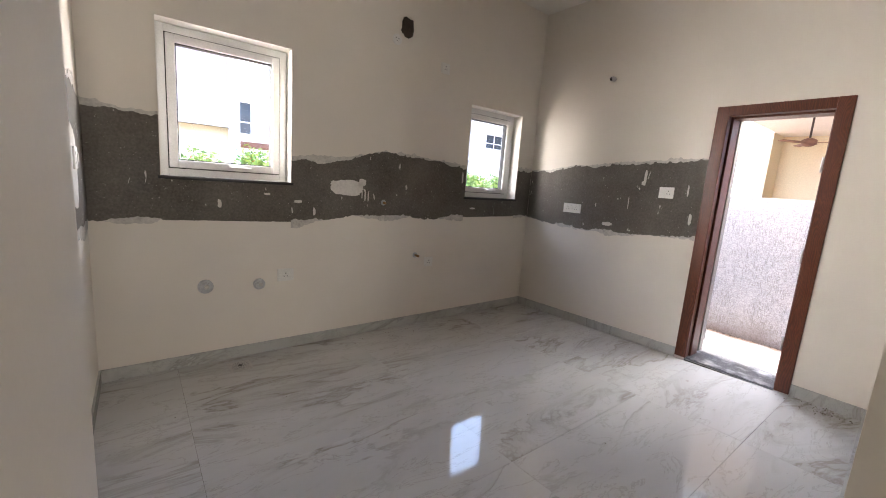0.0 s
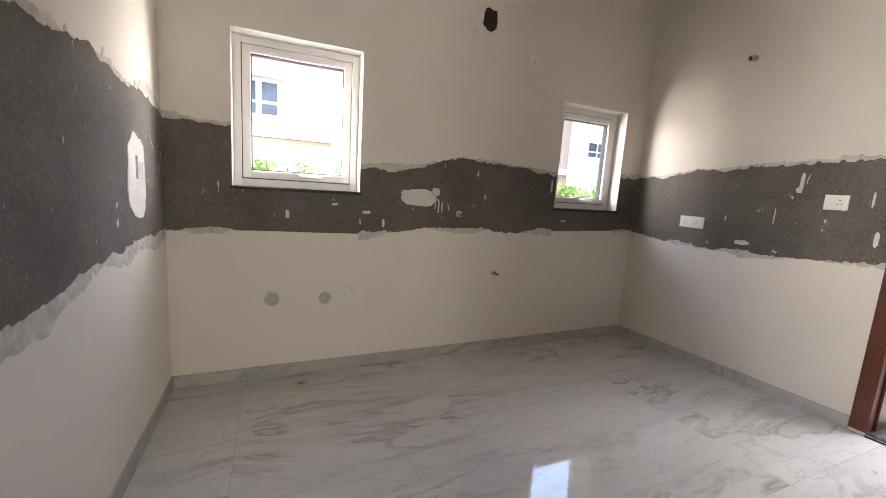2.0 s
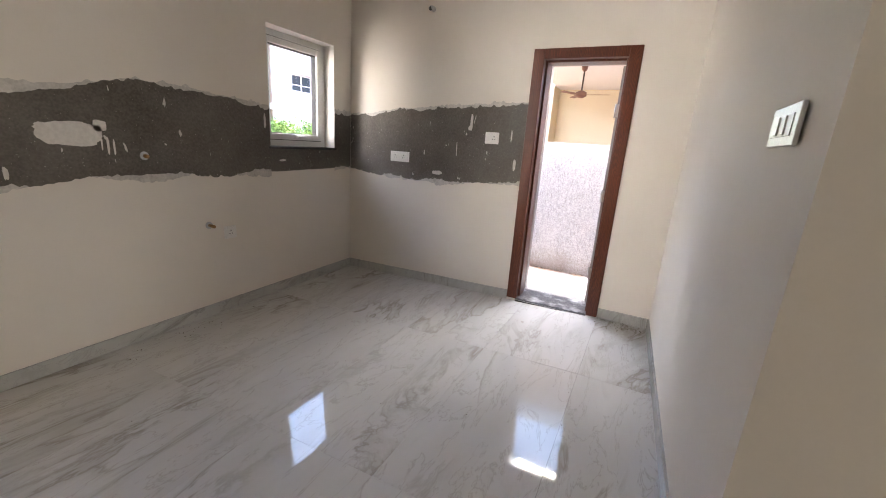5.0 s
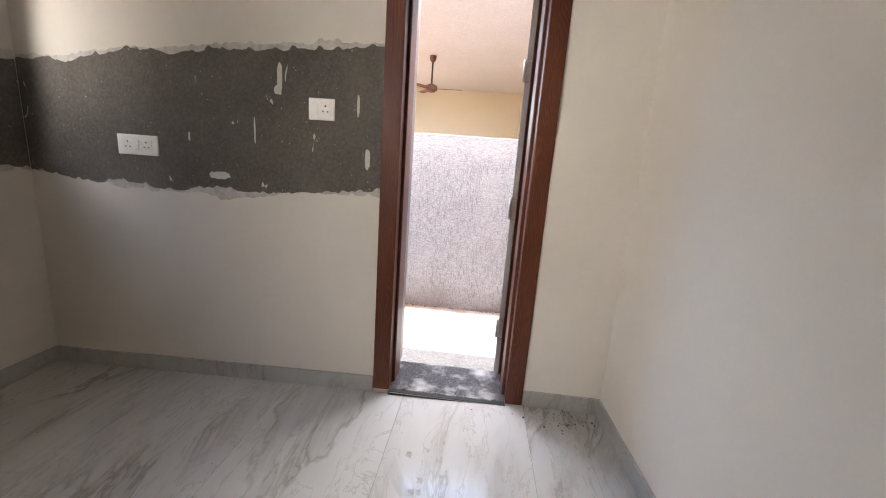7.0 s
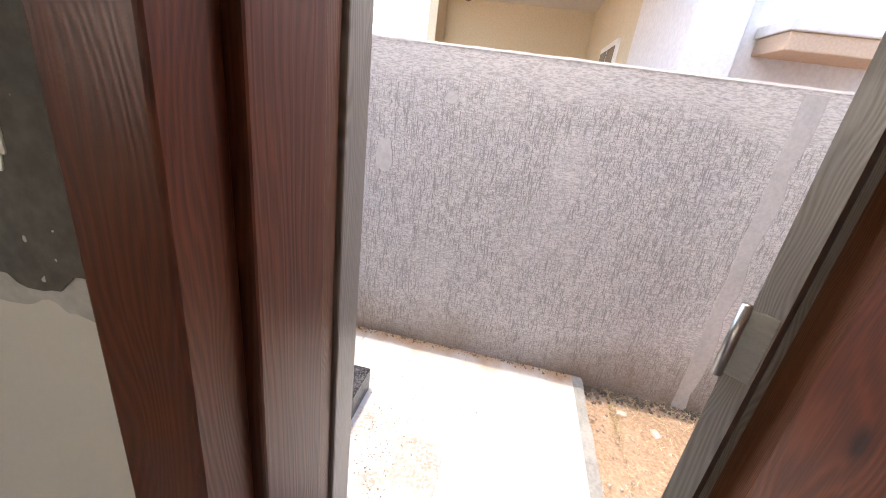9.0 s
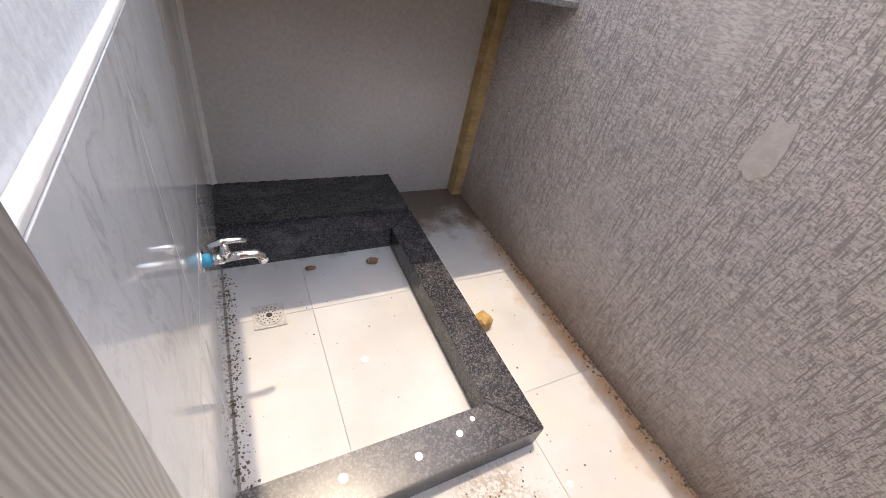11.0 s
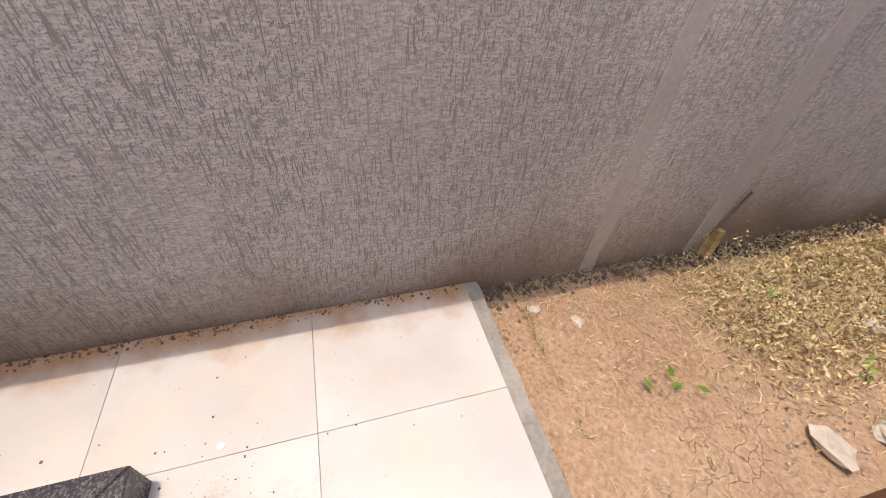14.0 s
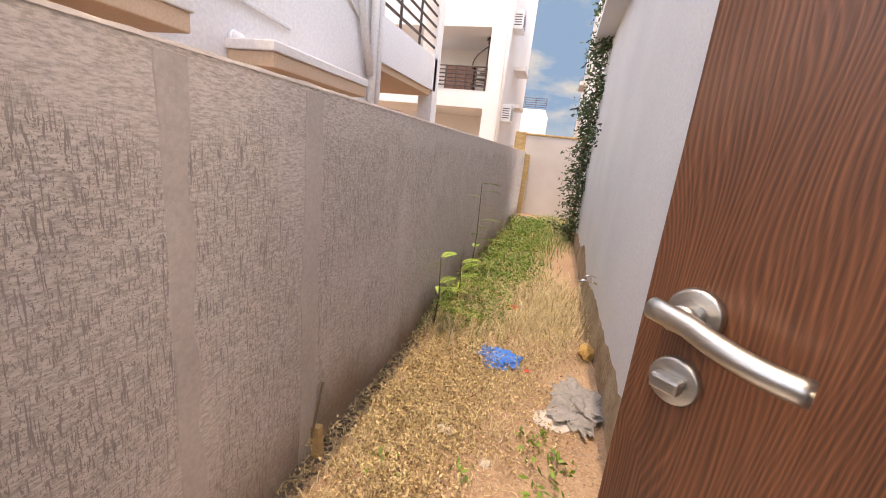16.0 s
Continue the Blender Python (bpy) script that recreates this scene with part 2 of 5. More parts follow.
def marble(name, base, rough, vein_dark, amount, scale=1.0, turn=0.5):
    """Polished marble: long broken veins one way, faint cross veins and soft clouds."""
    m, nt, b = shader(name, base, rough)
    v = coords(nt, (scale * 0.6, scale * 2.1, scale), (0, 0, turn), shift=True)
    warp = noise_tex(nt, v, 1.35, 8, 0.6, 1.1)
    vein = ramp(nt, warp, [(0.462, (0, 0, 0)), (0.498, (1, 1, 1)), (0.508, (0.45, 0.45, 0.45)), (0.57, (0, 0, 0))])
    mask = ramp(nt, noise_tex(nt, v, 0.9, 3), [(0.44, (0, 0, 0)), (0.60, (1, 1, 1))])
    thin = ramp(nt, noise_tex(nt, v, 3.1, 6, 0.65, 0.7), [(0.487, (0, 0, 0)), (0.50, (0.5, 0.5, 0.5)), (0.513, (0, 0, 0))])
    f = mix(nt, 1.0, mix(nt, 1.0, vein, mask, "MULTIPLY"), thin, "LIGHTEN")
    f = mix(nt, 1.0, f, (amount, amount, amount), "MULTIPLY")
    cloud = ramp(nt, noise_tex(nt, v, 1.9, 5), [(0.3, tuple(0.88 * q for q in base)), (0.7, base)])
    c = mix(nt, f, cloud, vein_dark)
    nt.links.new(c, b.inputs["Base Color"])
    return m


MARBLE = marble("white_marble_tile", (0.58, 0.575, 0.56), 0.045, (0.27, 0.24, 0.20), 0.85)
SKIRT = marble("skirting_marble", (0.50, 0.50, 0.48), 0.2, (0.24, 0.23, 0.21), 0.7, 2.0)
WALLTILE = marble("grey_wall_tile", (0.60, 0.59, 0.58), 0.07, (0.30, 0.275, 0.26), 0.6, 2.2, 1.2)


def granite(name, dark, light, rough, bstr, smear=0.22):
    m, nt, b = shader(name, dark, rough)
    v = coords(nt, shift=True)
    vo = nt.nodes.new("ShaderNodeTexVoronoi")
    vo.inputs["Scale"].default_value = 190
    nt.links.new(v, vo.inputs["Vector"])
    g = nt.nodes.new("ShaderNodeSeparateColor")
    nt.links.new(vo.outputs["Color"], g.inputs[0])
    c = ramp(nt, g.outputs[0], [(0.45, dark), (0.95, light)])
    dust = ramp(nt, noise_tex(nt, v, 9, 5), [(0.50, (0, 0, 0)), (0.78, (smear, smear, smear))])
    c = mix(nt, dust, c, (0.34, 0.31, 0.28) if smear < 0.5 else (0.62, 0.61, 0.60))
    nt.links.new(c, b.inputs["Base Color"])
    bump(nt, b, noise_tex(nt, v, 55, 4), bstr, 0.01)
    return m


GRANITE = granite("dark_granite", (0.022, 0.022, 0.027), (0.105, 0.10, 0.105), 0.25, 0.03)
STAINED_GRANITE = granite("stained_sill_granite", (0.03, 0.03, 0.034), (0.15, 0.145, 0.145), 0.3, 0.03, 0.95)
GRANITE_ROUGH = granite("flamed_granite", (0.018, 0.018, 0.018), (0.12, 0.11, 0.10), 0.75, 1.0)
GRANITE_SHELF = granite("shelf_granite", (0.14, 0.14, 0.14), (0.32, 0.31, 0.30), 0.35, 0.05)


def wood(name, dark, light, rough, coat=0.0, spacing=0.011):
    """Flat sawn boards: wavering growth lines along z, fine pores and a few dark knots."""
    m, nt, b = shader(name, light, rough)
    b.inputs["Coat Weight"].default_value = coat
    b.inputs["Coat Roughness"].default_value = 0.18
    tc = nt.nodes.new("ShaderNodeTexCoord")
    sep = nt.nodes.new("ShaderNodeSeparateXYZ")
    nt.links.new(tc.outputs["Object"], sep.inputs[0])

    def calc(op, p, q):
        n = nt.nodes.new("ShaderNodeMath")
        n.operation = op
        for sock, val in zip(n.inputs, (p, q)):
            if isinstance(val, (int, float)):
                sock.default_value = val
            else:
                nt.links.new(val, sock)
        return n.outputs[0]

    def join(x, z):
        n = nt.nodes.new("ShaderNodeCombineXYZ")
        nt.links.new(x, n.inputs[0])
        nt.links.new(z, n.inputs[2])
        return n.outputs[0]
    oi = nt.nodes.new("ShaderNodeObjectInfo")
    u = calc("ADD", calc("ADD", sep.outputs["X"], sep.outputs["Y"]), calc("MULTIPLY", oi.outputs["Random"], 7.0))
    z = sep.outputs["Z"]
    slow = noise_tex(nt, join(calc("MULTIPLY", u, 5.0), calc("MULTIPLY", z, 1.6)), 1.0, 2.0, 0.5, 0.5)
    knot = nt.nodes.new("ShaderNodeTexVoronoi")
    knot.inputs["Scale"].default_value = 1.0
    nt.links.new(join(calc("MULTIPLY", u, 6.0), calc("MULTIPLY", z, 2.7)), knot.inputs["Vector"])
    swirl = ramp(nt, knot.outputs["Distance"], [(0.0, (1, 1, 1)), (0.42, (0, 0, 0))])
    line = calc("ADD", calc("ADD", u, calc("MULTIPLY", slow, 0.16)), calc("MULTIPLY", swirl, 0.05))
    jitter = noise_tex(nt, join(calc("MULTIPLY", u, 38.0), calc("MULTIPLY", z, 1.1)), 1.0, 2, 0.6)
    line = calc("ADD", line, calc("MULTIPLY", jitter, spacing * 3.2))
    wave = calc("ADD", calc("MULTIPLY", calc("SINE", calc("MULTIPLY", line, 6.2832 / spacing), 0.0), 0.5), 0.5)
    fine = noise_tex(nt, join(calc("MULTIPLY", u, 420.0), calc("MULTIPLY", z, 9.0)), 1.0, 3, 0.6)
    patch = noise_tex(nt, join(calc("MULTIPLY", u, 14.0), calc("MULTIPLY", z, 2.2)), 1.0, 4, 0.6)
    mid = tuple(0.45 * p + 0.55 * q for p, q in zip(dark, light))
    c = ramp(nt, wave, [(0.0, tuple(0.62 * q for q in mid)), (0.62, mid), (0.97, light)])
    c = mix(nt, 0.28, c, ramp(nt, patch, [(0.3, dark), (0.7, light)]))
    c = mix(nt, 0.3, c, ramp(nt, fine, [(0.4, dark), (0.65, light)]))
    c = mix(nt, ramp(nt, knot.outputs["Distance"], [(0.03, (0.9, 0.9, 0.9)), (0.09, (0, 0, 0))]), c, tuple(0.35 * q for q in dark))
    nt.links.new(c, b.inputs["Base Color"])
    bump(nt, b, mix(nt, 0.5, wave, fine), 0.22, 0.0015)
    return m


FRAMEWOOD = wood("stained_frame_wood", (0.045, 0.009, 0.003), (0.170, 0.040, 0.014), 0.42, 0.08)
LEAFWOOD = wood("stained_door_wood", (0.032, 0.009, 0.004), (0.26, 0.098, 0.046), 0.40, 0.15, 0.0036)
GREYWOOD = wood("weathered_edge_wood", (0.19, 0.165, 0.145), (0.36, 0.32, 0.285), 0.4, 0.3, 0.006)
BARK = wood("bark", (0.10, 0.07, 0.04), (0.22, 0.16, 0.1), 0.9)


def scratched_render():
    """Render dragged while wet: short upright gouges, pits and fine level ripples, their shade put into the colour,
    trowelled smooth at the top.
    """
    m, nt, b = shader("scratched_render", (0.3, 0.27, 0.25), 0.9, spec=0.25)
    v = coords(nt)
    big = noise_tex(nt, v, 1.1, 5)
    c = ramp(nt, big, [(0.3, (0.53, 0.475, 0.445)), (0.7, (0.63, 0.57, 0.54))])
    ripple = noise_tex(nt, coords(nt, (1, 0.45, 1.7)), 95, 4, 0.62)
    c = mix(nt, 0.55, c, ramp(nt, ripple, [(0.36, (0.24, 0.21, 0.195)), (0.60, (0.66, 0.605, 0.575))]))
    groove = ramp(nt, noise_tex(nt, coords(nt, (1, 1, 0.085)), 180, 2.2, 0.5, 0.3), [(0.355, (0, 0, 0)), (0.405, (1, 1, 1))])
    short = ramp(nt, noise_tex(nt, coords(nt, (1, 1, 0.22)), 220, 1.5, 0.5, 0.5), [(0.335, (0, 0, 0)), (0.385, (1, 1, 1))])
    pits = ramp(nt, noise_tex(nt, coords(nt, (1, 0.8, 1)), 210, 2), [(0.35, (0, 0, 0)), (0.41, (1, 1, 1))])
    sep = nt.nodes.new("ShaderNodeSeparateXYZ")
    nt.links.new(v, sep.inputs[0])

    def lift(k, src):
        n = nt.nodes.new("ShaderNodeMath")
        n.operation = "MULTIPLY_ADD"
        n.inputs[1].default_value = k
        nt.links.new(src, n.inputs[0])
        nt.links.new(sep.outputs["Z"], n.inputs[2])
        return n.outputs[0]
    patchy = noise_tex(nt, coords(nt, (1, 1, 0.6)), 2.3, 4)
    where = ramp(nt, patchy, [(0.30, (0, 0, 0)), (0.46, (1, 1, 1))])
    halved = nt.nodes.new("ShaderNodeMath")
    halved.operation = "MULTIPLY"
    halved.inputs[1].default_value = 0.5
    nt.links.new(lift(0.45, patchy), halved.inputs[0])
    smooth_top = ramp(nt, halved.outputs[0], [(0.735, (1, 1, 1)), (0.78, (0.05, 0.05, 0.05))])
    where = mix(nt, 1.0, where, smooth_top, "MULTIPLY")
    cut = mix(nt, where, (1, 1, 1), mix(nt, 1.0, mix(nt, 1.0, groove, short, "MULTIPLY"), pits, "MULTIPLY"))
    # Gouges and pits get a darker colour, painting in the shade of their hollows.
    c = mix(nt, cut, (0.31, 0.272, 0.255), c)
    c = mix(nt, ramp(nt, lift(0.9, big), [(0.20, (0.8, 0.8, 0.8)), (0.58, (0, 0, 0))]), c, (0.22, 0.145, 0.095))
    nt.links.new(c, b.inputs["Base Color"])
    h = mix(nt, 0.45, cut, ripple)
    bump(nt, b, h, 0.75, 0.006)
    return m


RENDER_WALL = scratched_render()
SMOOTH_RENDER = mottled("smooth_cement_render", (0.48, 0.43, 0.40), (0.60, 0.55, 0.515), 1.6, 0.85, 50, 0.25, 0.004)
STRIP_RENDER = mottled("trowelled_strip", (0.42, 0.375, 0.35), (0.52, 0.465, 0.44), 3.0, 0.88, 60, 0.3, 0.004)


def soil():
    m, nt, b = shader("dry_soil", (0.4, 0.27, 0.18), 0.95, spec=0.2)
    v = coords(nt)
    c = ramp(nt, noise_tex(nt, v, 1.4, 6, 0.6), [(0.3, (0.27, 0.155, 0.095)), (0.52, (0.40, 0.255, 0.165)), (0.72, (0.47, 0.345, 0.23))])
    gr = noise_tex(nt, v, 60, 5, 0.65)
    c = mix(nt, 0.45, c, ramp(nt, gr, [(0.32, (0.15, 0.085, 0.05)), (0.68, (0.56, 0.43, 0.31))]))
    vo = nt.nodes.new("ShaderNodeTexVoronoi")
    vo.feature = "DISTANCE_TO_EDGE"
    vo.inputs["Scale"].default_value = 10.5
    wv = nt.nodes.new("ShaderNodeVectorMath")
    wv.operation = "ADD"
    nt.links.new(v, wv.inputs[0])
    nn = nt.nodes.new("ShaderNodeTexNoise")
    nn.inputs["Scale"].default_value = 9
    sc = nt.nodes.new("ShaderNodeVectorMath")
    sc.operation = "SCALE"
    sc.inputs["Scale"].default_value = 0.13
    nt.links.new(nn.outputs["Color"], sc.inputs[0])
    nt.links.new(v, nn.inputs["Vector"])
    nt.links.new(sc.outputs[0], wv.inputs[1])
    nt.links.new(wv.outputs[0], vo.inputs["Vector"])
    crack = ramp(nt, vo.outputs["Distance"], [(0.0, (0.25, 0.25, 0.25)), (0.013, (1, 1, 1))])
    area = ramp(nt, noise_tex(nt, v, 1.3, 2), [(0.57, (1, 1, 1)), (0.64, (0, 0, 0))])
    crack = mix(nt, 1.0, crack, area, "LIGHTEN")
    c = mix(nt, crack, (0.12, 0.07, 0.04), c)
    nt.links.new(c, b.inputs["Base Color"])
    bump(nt, b, mix(nt, 0.4, gr, crack), 0.7, 0.015)
    return m


SOIL = soil()


def clear_glass():
    m, nt, b = shader("window_glass", (1, 1, 1), 0.0)
    b.inputs["Transmission Weight"].default_value = 1.0
    b.inputs["IOR"].default_value = 1.1
    return m


GLASS = clear_glass()


def far_sky():
    """Pale blue haze with thin cloud, for the far backdrop alone."""
    m = bpy.data.materials.new("far_sky")
    m.use_nodes = True
    nt = m.node_tree
    nt.nodes.remove(nt.nodes["Principled BSDF"])
    e = nt.nodes.new("ShaderNodeEmission")
    v = coords(nt, (0.02, 0.02, 0.05))
    sep = nt.nodes.new("ShaderNodeSeparateXYZ")
    nt.links.new(v, sep.inputs[0])
    c = ramp(nt, sep.outputs["Z"], [(0.0, (0.17, 0.22, 0.26)), (1.0, (0.060, 0.125, 0.24))])
    cloud = ramp(nt, noise_tex(nt, v, 2.0, 6), [(0.5, (0, 0, 0)), (0.7, (0.7, 0.7, 0.7))])
    c = mix(nt, cloud, c, (0.20, 0.23, 0.255))
    nt.links.new(c, e.inputs["Color"])
    nt.links.new(e.outputs[0], nt.nodes["Material Output"].inputs["Surface"])
    return m


FAR_SKY = far_sky()


# ---------- building helpers ----------
def bm_box(bm, x0, y0, z0, x1, y1, z1, bev=0.0):
    vs = [bm.verts.new(p) for p in ((x0, y0, z0), (x1, y0, z0), (x1, y1, z0), (x0, y1, z0), (x0, y0, z1), (x1, y0, z1), (x1, y1, z1), (x0, y1, z1))]
    fs = [bm.faces.new([vs[i] for i in q]) for q in ((3, 2, 1, 0), (4, 5, 6, 7), (0, 1, 5, 4), (1, 2, 6, 5), (2, 3, 7, 6), (3, 0, 4, 7))]
    if bev:
        es = list({e for f in fs for e in f.edges})
        bmesh.ops.bevel(bm, geom=es, offset=bev, segments=2, affect="EDGES", profile=0.5)


def finish(name, bm, mat, parent=None, label="", smooth=False):
    me = bpy.data.meshes.new(name)
    bmesh.ops.recalc_face_normals(bm, faces=bm.faces)
    bm.to_mesh(me)
    bm.free()
    me.materials.append(mat)
    if smooth:
        for p in me.polygons:
            p.use_smooth = True
    ob = new(name, me)
    if parent:
        ob.parent = parent
    if label:
        ob["label"] = label
    return ob


def part(name, bm, mat, parent, label=""):
    return finish(name, bm, mat, parent, label)


def box(name, x0, y0, z0, x1, y1, z1, mat, parent=None, bev=0.0, label=""):
    bm = bmesh.new()
    bm_box(bm, x0, y0, z0, x1, y1, z1, bev)
    return finish(name, bm, mat, parent, label)


def thing(name, label, category, group="", at=(0, 0, 0)):
    ob = new(name)
    ob.location = at
    ob.empty_display_size = 0.1
    return tagged(ob, label, category, group)


def struct(ob, label, category):
    return tagged(ob, label, category, kind="structure")


def rod(name, pts, radius, mat, parent=None, label="", sides=12):
    """A bent round bar through the points, with closed ends."""
    bm = bmesh.new()
    pts = [Vector(p) for p in pts]
    rad = radius if isinstance(radius, (list, tuple)) else [radius] * len(pts)
    rings, side = [], None
    for i, p in enumerate(pts):
        d = (pts[min(i + 1, len(pts) - 1)] - pts[max(i - 1, 0)]).normalized()
        if side is None:
            side = d.orthogonal().normalized()
        side = (side - d * side.dot(d)).normalized()
        up = d.cross(side)
        rings.append([bm.verts.new(p + rad[i] * (math.cos(a) * side + math.sin(a) * up)) for a in (2 * math.pi * k / sides for k in range(sides))])
    for a, b in zip(rings, rings[1:]):
        for k in range(sides):
            bm.faces.new((a[k], a[(k + 1) % sides], b[(k + 1) % sides], b[k]))
    bm.faces.new(rings[0][::-1])
    bm.faces.new(rings[-1])
    return finish(name, bm, mat, parent, label, smooth=sides > 6)


def disc(name, c, axis, radius, depth, mat, parent=None, label="", sides=28):
    c, axis = Vector(c), Vector(axis).normalized()
    e = min(0.003, depth * 0.3)
    return rod(name, [c, c + axis * (depth - e), c + axis * (depth - e * 0.3), c + axis * depth], [radius, radius, radius - e * 0.4, radius - e], mat, parent, label, sides)


def raw(name, verts, faces, mat, parent=None):
    me = bpy.data.meshes.new(name)
    me.from_pydata(verts, [], faces)
    me.materials.append(mat)
    ob = new(name, me)
    if parent:
        ob.parent = parent
    return ob


def wall_with_holes(name, axis, a0, a1, z0, z1, t0, t1, holes, mat):
    """A wall slab along 'x' or 'y' with rectangular holes (from, to, low, high) through it."""
    cuts = sorted({a0, a1, *[h[0] for h in holes], *[h[1] for h in holes]})
    lev = sorted({z0, z1, *[h[2] for h in holes], *[h[3] for h in holes]})
    bm = bmesh.new()
    for p, q in zip(cuts, cuts[1:]):
        for r, s in zip(lev, lev[1:]):
            if not any(h[0] <= p and q <= h[1] and h[2] <= r and s <= h[3] for h in holes):
                bm_box(bm, *((p, t0, r, q, t1, s) if axis == "x" else (t0, p, r, t1, q, s)))
    bmesh.ops.remove_doubles(bm, verts=bm.verts, dist=1e-5)
    bm.verts.index_update()
    seen = {}
    for f in bm.faces:
        seen.setdefault(frozenset(v.index for v in f.verts), []).append(f)
    dead = [f for fs in seen.values() if len(fs) > 1 for f in fs]
    bmesh.ops.delete(bm, geom=dead, context="FACES")
    return finish(name, bm, mat)


# ---------- kitchen shell ----------
CEIL_Z, XW, YS = 3.3, -4.01, -3.09
W1, W2 = (-3.635, -2.806, 1.272, 2.25), (-1.02, -0.25, 1.225, 2.165)
DOOR = (-2.665, -1.866, 0.0, 2.12)
struct(wall_with_holes("wall_north", "x", XW - 0.15, 0.289, -0.3, CEIL_Z + 0.15, 0.0, 0.25, [W1, W2], PAINT), "cream painted kitchen wall with two windows", "wall")
struct(wall_with_holes("wall_east", "y", YS - 0.15, 0.0, -0.3, CEIL_Z + 0.15, 0.0, 0.29, [DOOR], PAINT), "cream painted kitchen wall with a door opening", "wall")
struct(box("wall_west", XW - 0.15, -2.09, -0.3, XW, 0.0, CEIL_Z, PAINT), "cream painted side wall of the kitchen", "wall")
struct(box("wall_pier", XW - 0.15, -8.2, -0.3, -3.872, -2.09, CEIL_Z, PAINT, bev=0.006), "cream painted thicker wall beside the passage", "wall")
S_END = (-2.35, -3.155)
S_SLANT = 0.0426
bm = bmesh.new()
foot = [(S_END[0], S_END[1]), (0.0, S_END[1] - S_SLANT * S_END[0]), (0.0, YS - 0.15), (S_END[0], -3.305)]
lo = [bm.verts.new((x, y, -0.3)) for x, y in foot]
hi = [bm.verts.new((x, y, CEIL_Z)) for x, y in foot]
bm.faces.new(lo[::-1])
bm.faces.new(hi)
for k in range(4):
    bm.faces.new((lo[k], lo[(k + 1) % 4], hi[(k + 1) % 4], hi[k]))
struct(finish("wall_south", bm, PAINT), "cream painted wall ending at the wide opening", "wall")
struct(box("wall_hall_east", S_END[0], -8.2, -0.3, -2.2, -3.305, CEIL_Z, PAINT), "plain wall closing the hall", "wall")
struct(box("wall_hall_south", XW, -8.35, -0.3, -1.85, -8.2, CEIL_Z, PAINT), "plain wall closing the hall", "wall")
struct(box("ceiling", XW - 0.15, -8.35, CEIL_Z, 0.0, 0.0, CEIL_Z + 0.15, CEIL), "white painted ceiling", "ceiling")
struct(box("roof_slab", XW - 0.2, -11.5, CEIL_Z + 0.151, 0.315, 0.3, CEIL_Z + 0.32, HOUSE_WHITE), "white flat roof slab of the house", "roof")
struct(box("roof_eave", 0.316, -11.5, CEIL_Z + 0.151, 0.60, 0.3, CEIL_Z + 0.32, HOUSE_WHITE), "white roof eave over the yard", "roof")
struct(box("floor", XW - 0.1, -8.3, -0.3, 0.0, 0.0, -0.10, CONCRETE), "floor screed under the tiles", "floor")
FLOOR = bpy.data.objects["floor"]



def floor_z(x, y):
    """The screed falls gently towards the drain by the window wall."""
    k = max(0.0, (y + 2.67) / 2.67)
    return -0.062 * k + 0.006 * k * x


def skirting(ends, lean):
    """A strip of tile between two floor points, 12 mm thick towards lean."""
    bm = bmesh.new()
    lo, hi = [], []
    for x, y in ends:
        for dx, dy in ((0, 0), lean):
            z = floor_z(x, y)
            lo.append(bm.verts.new((x + dx, y + dy, z - 0.01)))
            hi.append(bm.verts.new((x + dx, y + dy, z + 0.085)))
    order = (0, 1, 3, 2)
    bm.faces.new([lo[k] for k in order[::-1]])
    bm.faces.new([hi[k] for k in order])
    for a, b in zip(order, order[1:] + order[:1]):
        bm.faces.new((lo[a], lo[b], hi[b], hi[a]))
    struct(finish("baseboard", bm, SKIRT), "grey marble skirting strip along the wall", "baseboard")


# skirting
for ends, lean in ((((XW + 0.012, 0.0), (0.0, 0.0)), (0, -0.012)), (((XW, -2.09), (XW, 0.0)), (0.012, 0)), (((0.0, DOOR[1] + 0.001), (0.0, -0.0125)), (-0.012, 0)),
                   (((0.0, -3.042), (0.0, DOOR[0] - 0.001)), (-0.012, 0)), ((S_END, (-0.001, -3.0551)), (0, 0.012))):
    skirting(ends, lean)


# bare cement bands with ragged borders
def edge_line(a, b, za, zb, seed, wild):
    n = max(30, int(abs(b - a) * 110))
    out = []
    for i in range(n + 1):
        u = a + (b - a) * i / n
        z = za + (zb - za) * i / n
        z += wild * (noise.noise((u * 2.3, seed, 0)) * 0.06 + noise.noise((u * 9, seed, 3)) * 0.02 + max(0, noise.noise((u * 24, seed, 7))) * 0.03 + noise.noise((u * 60, seed, 9)) * 0.005)
        out.append((u, z))
    return out


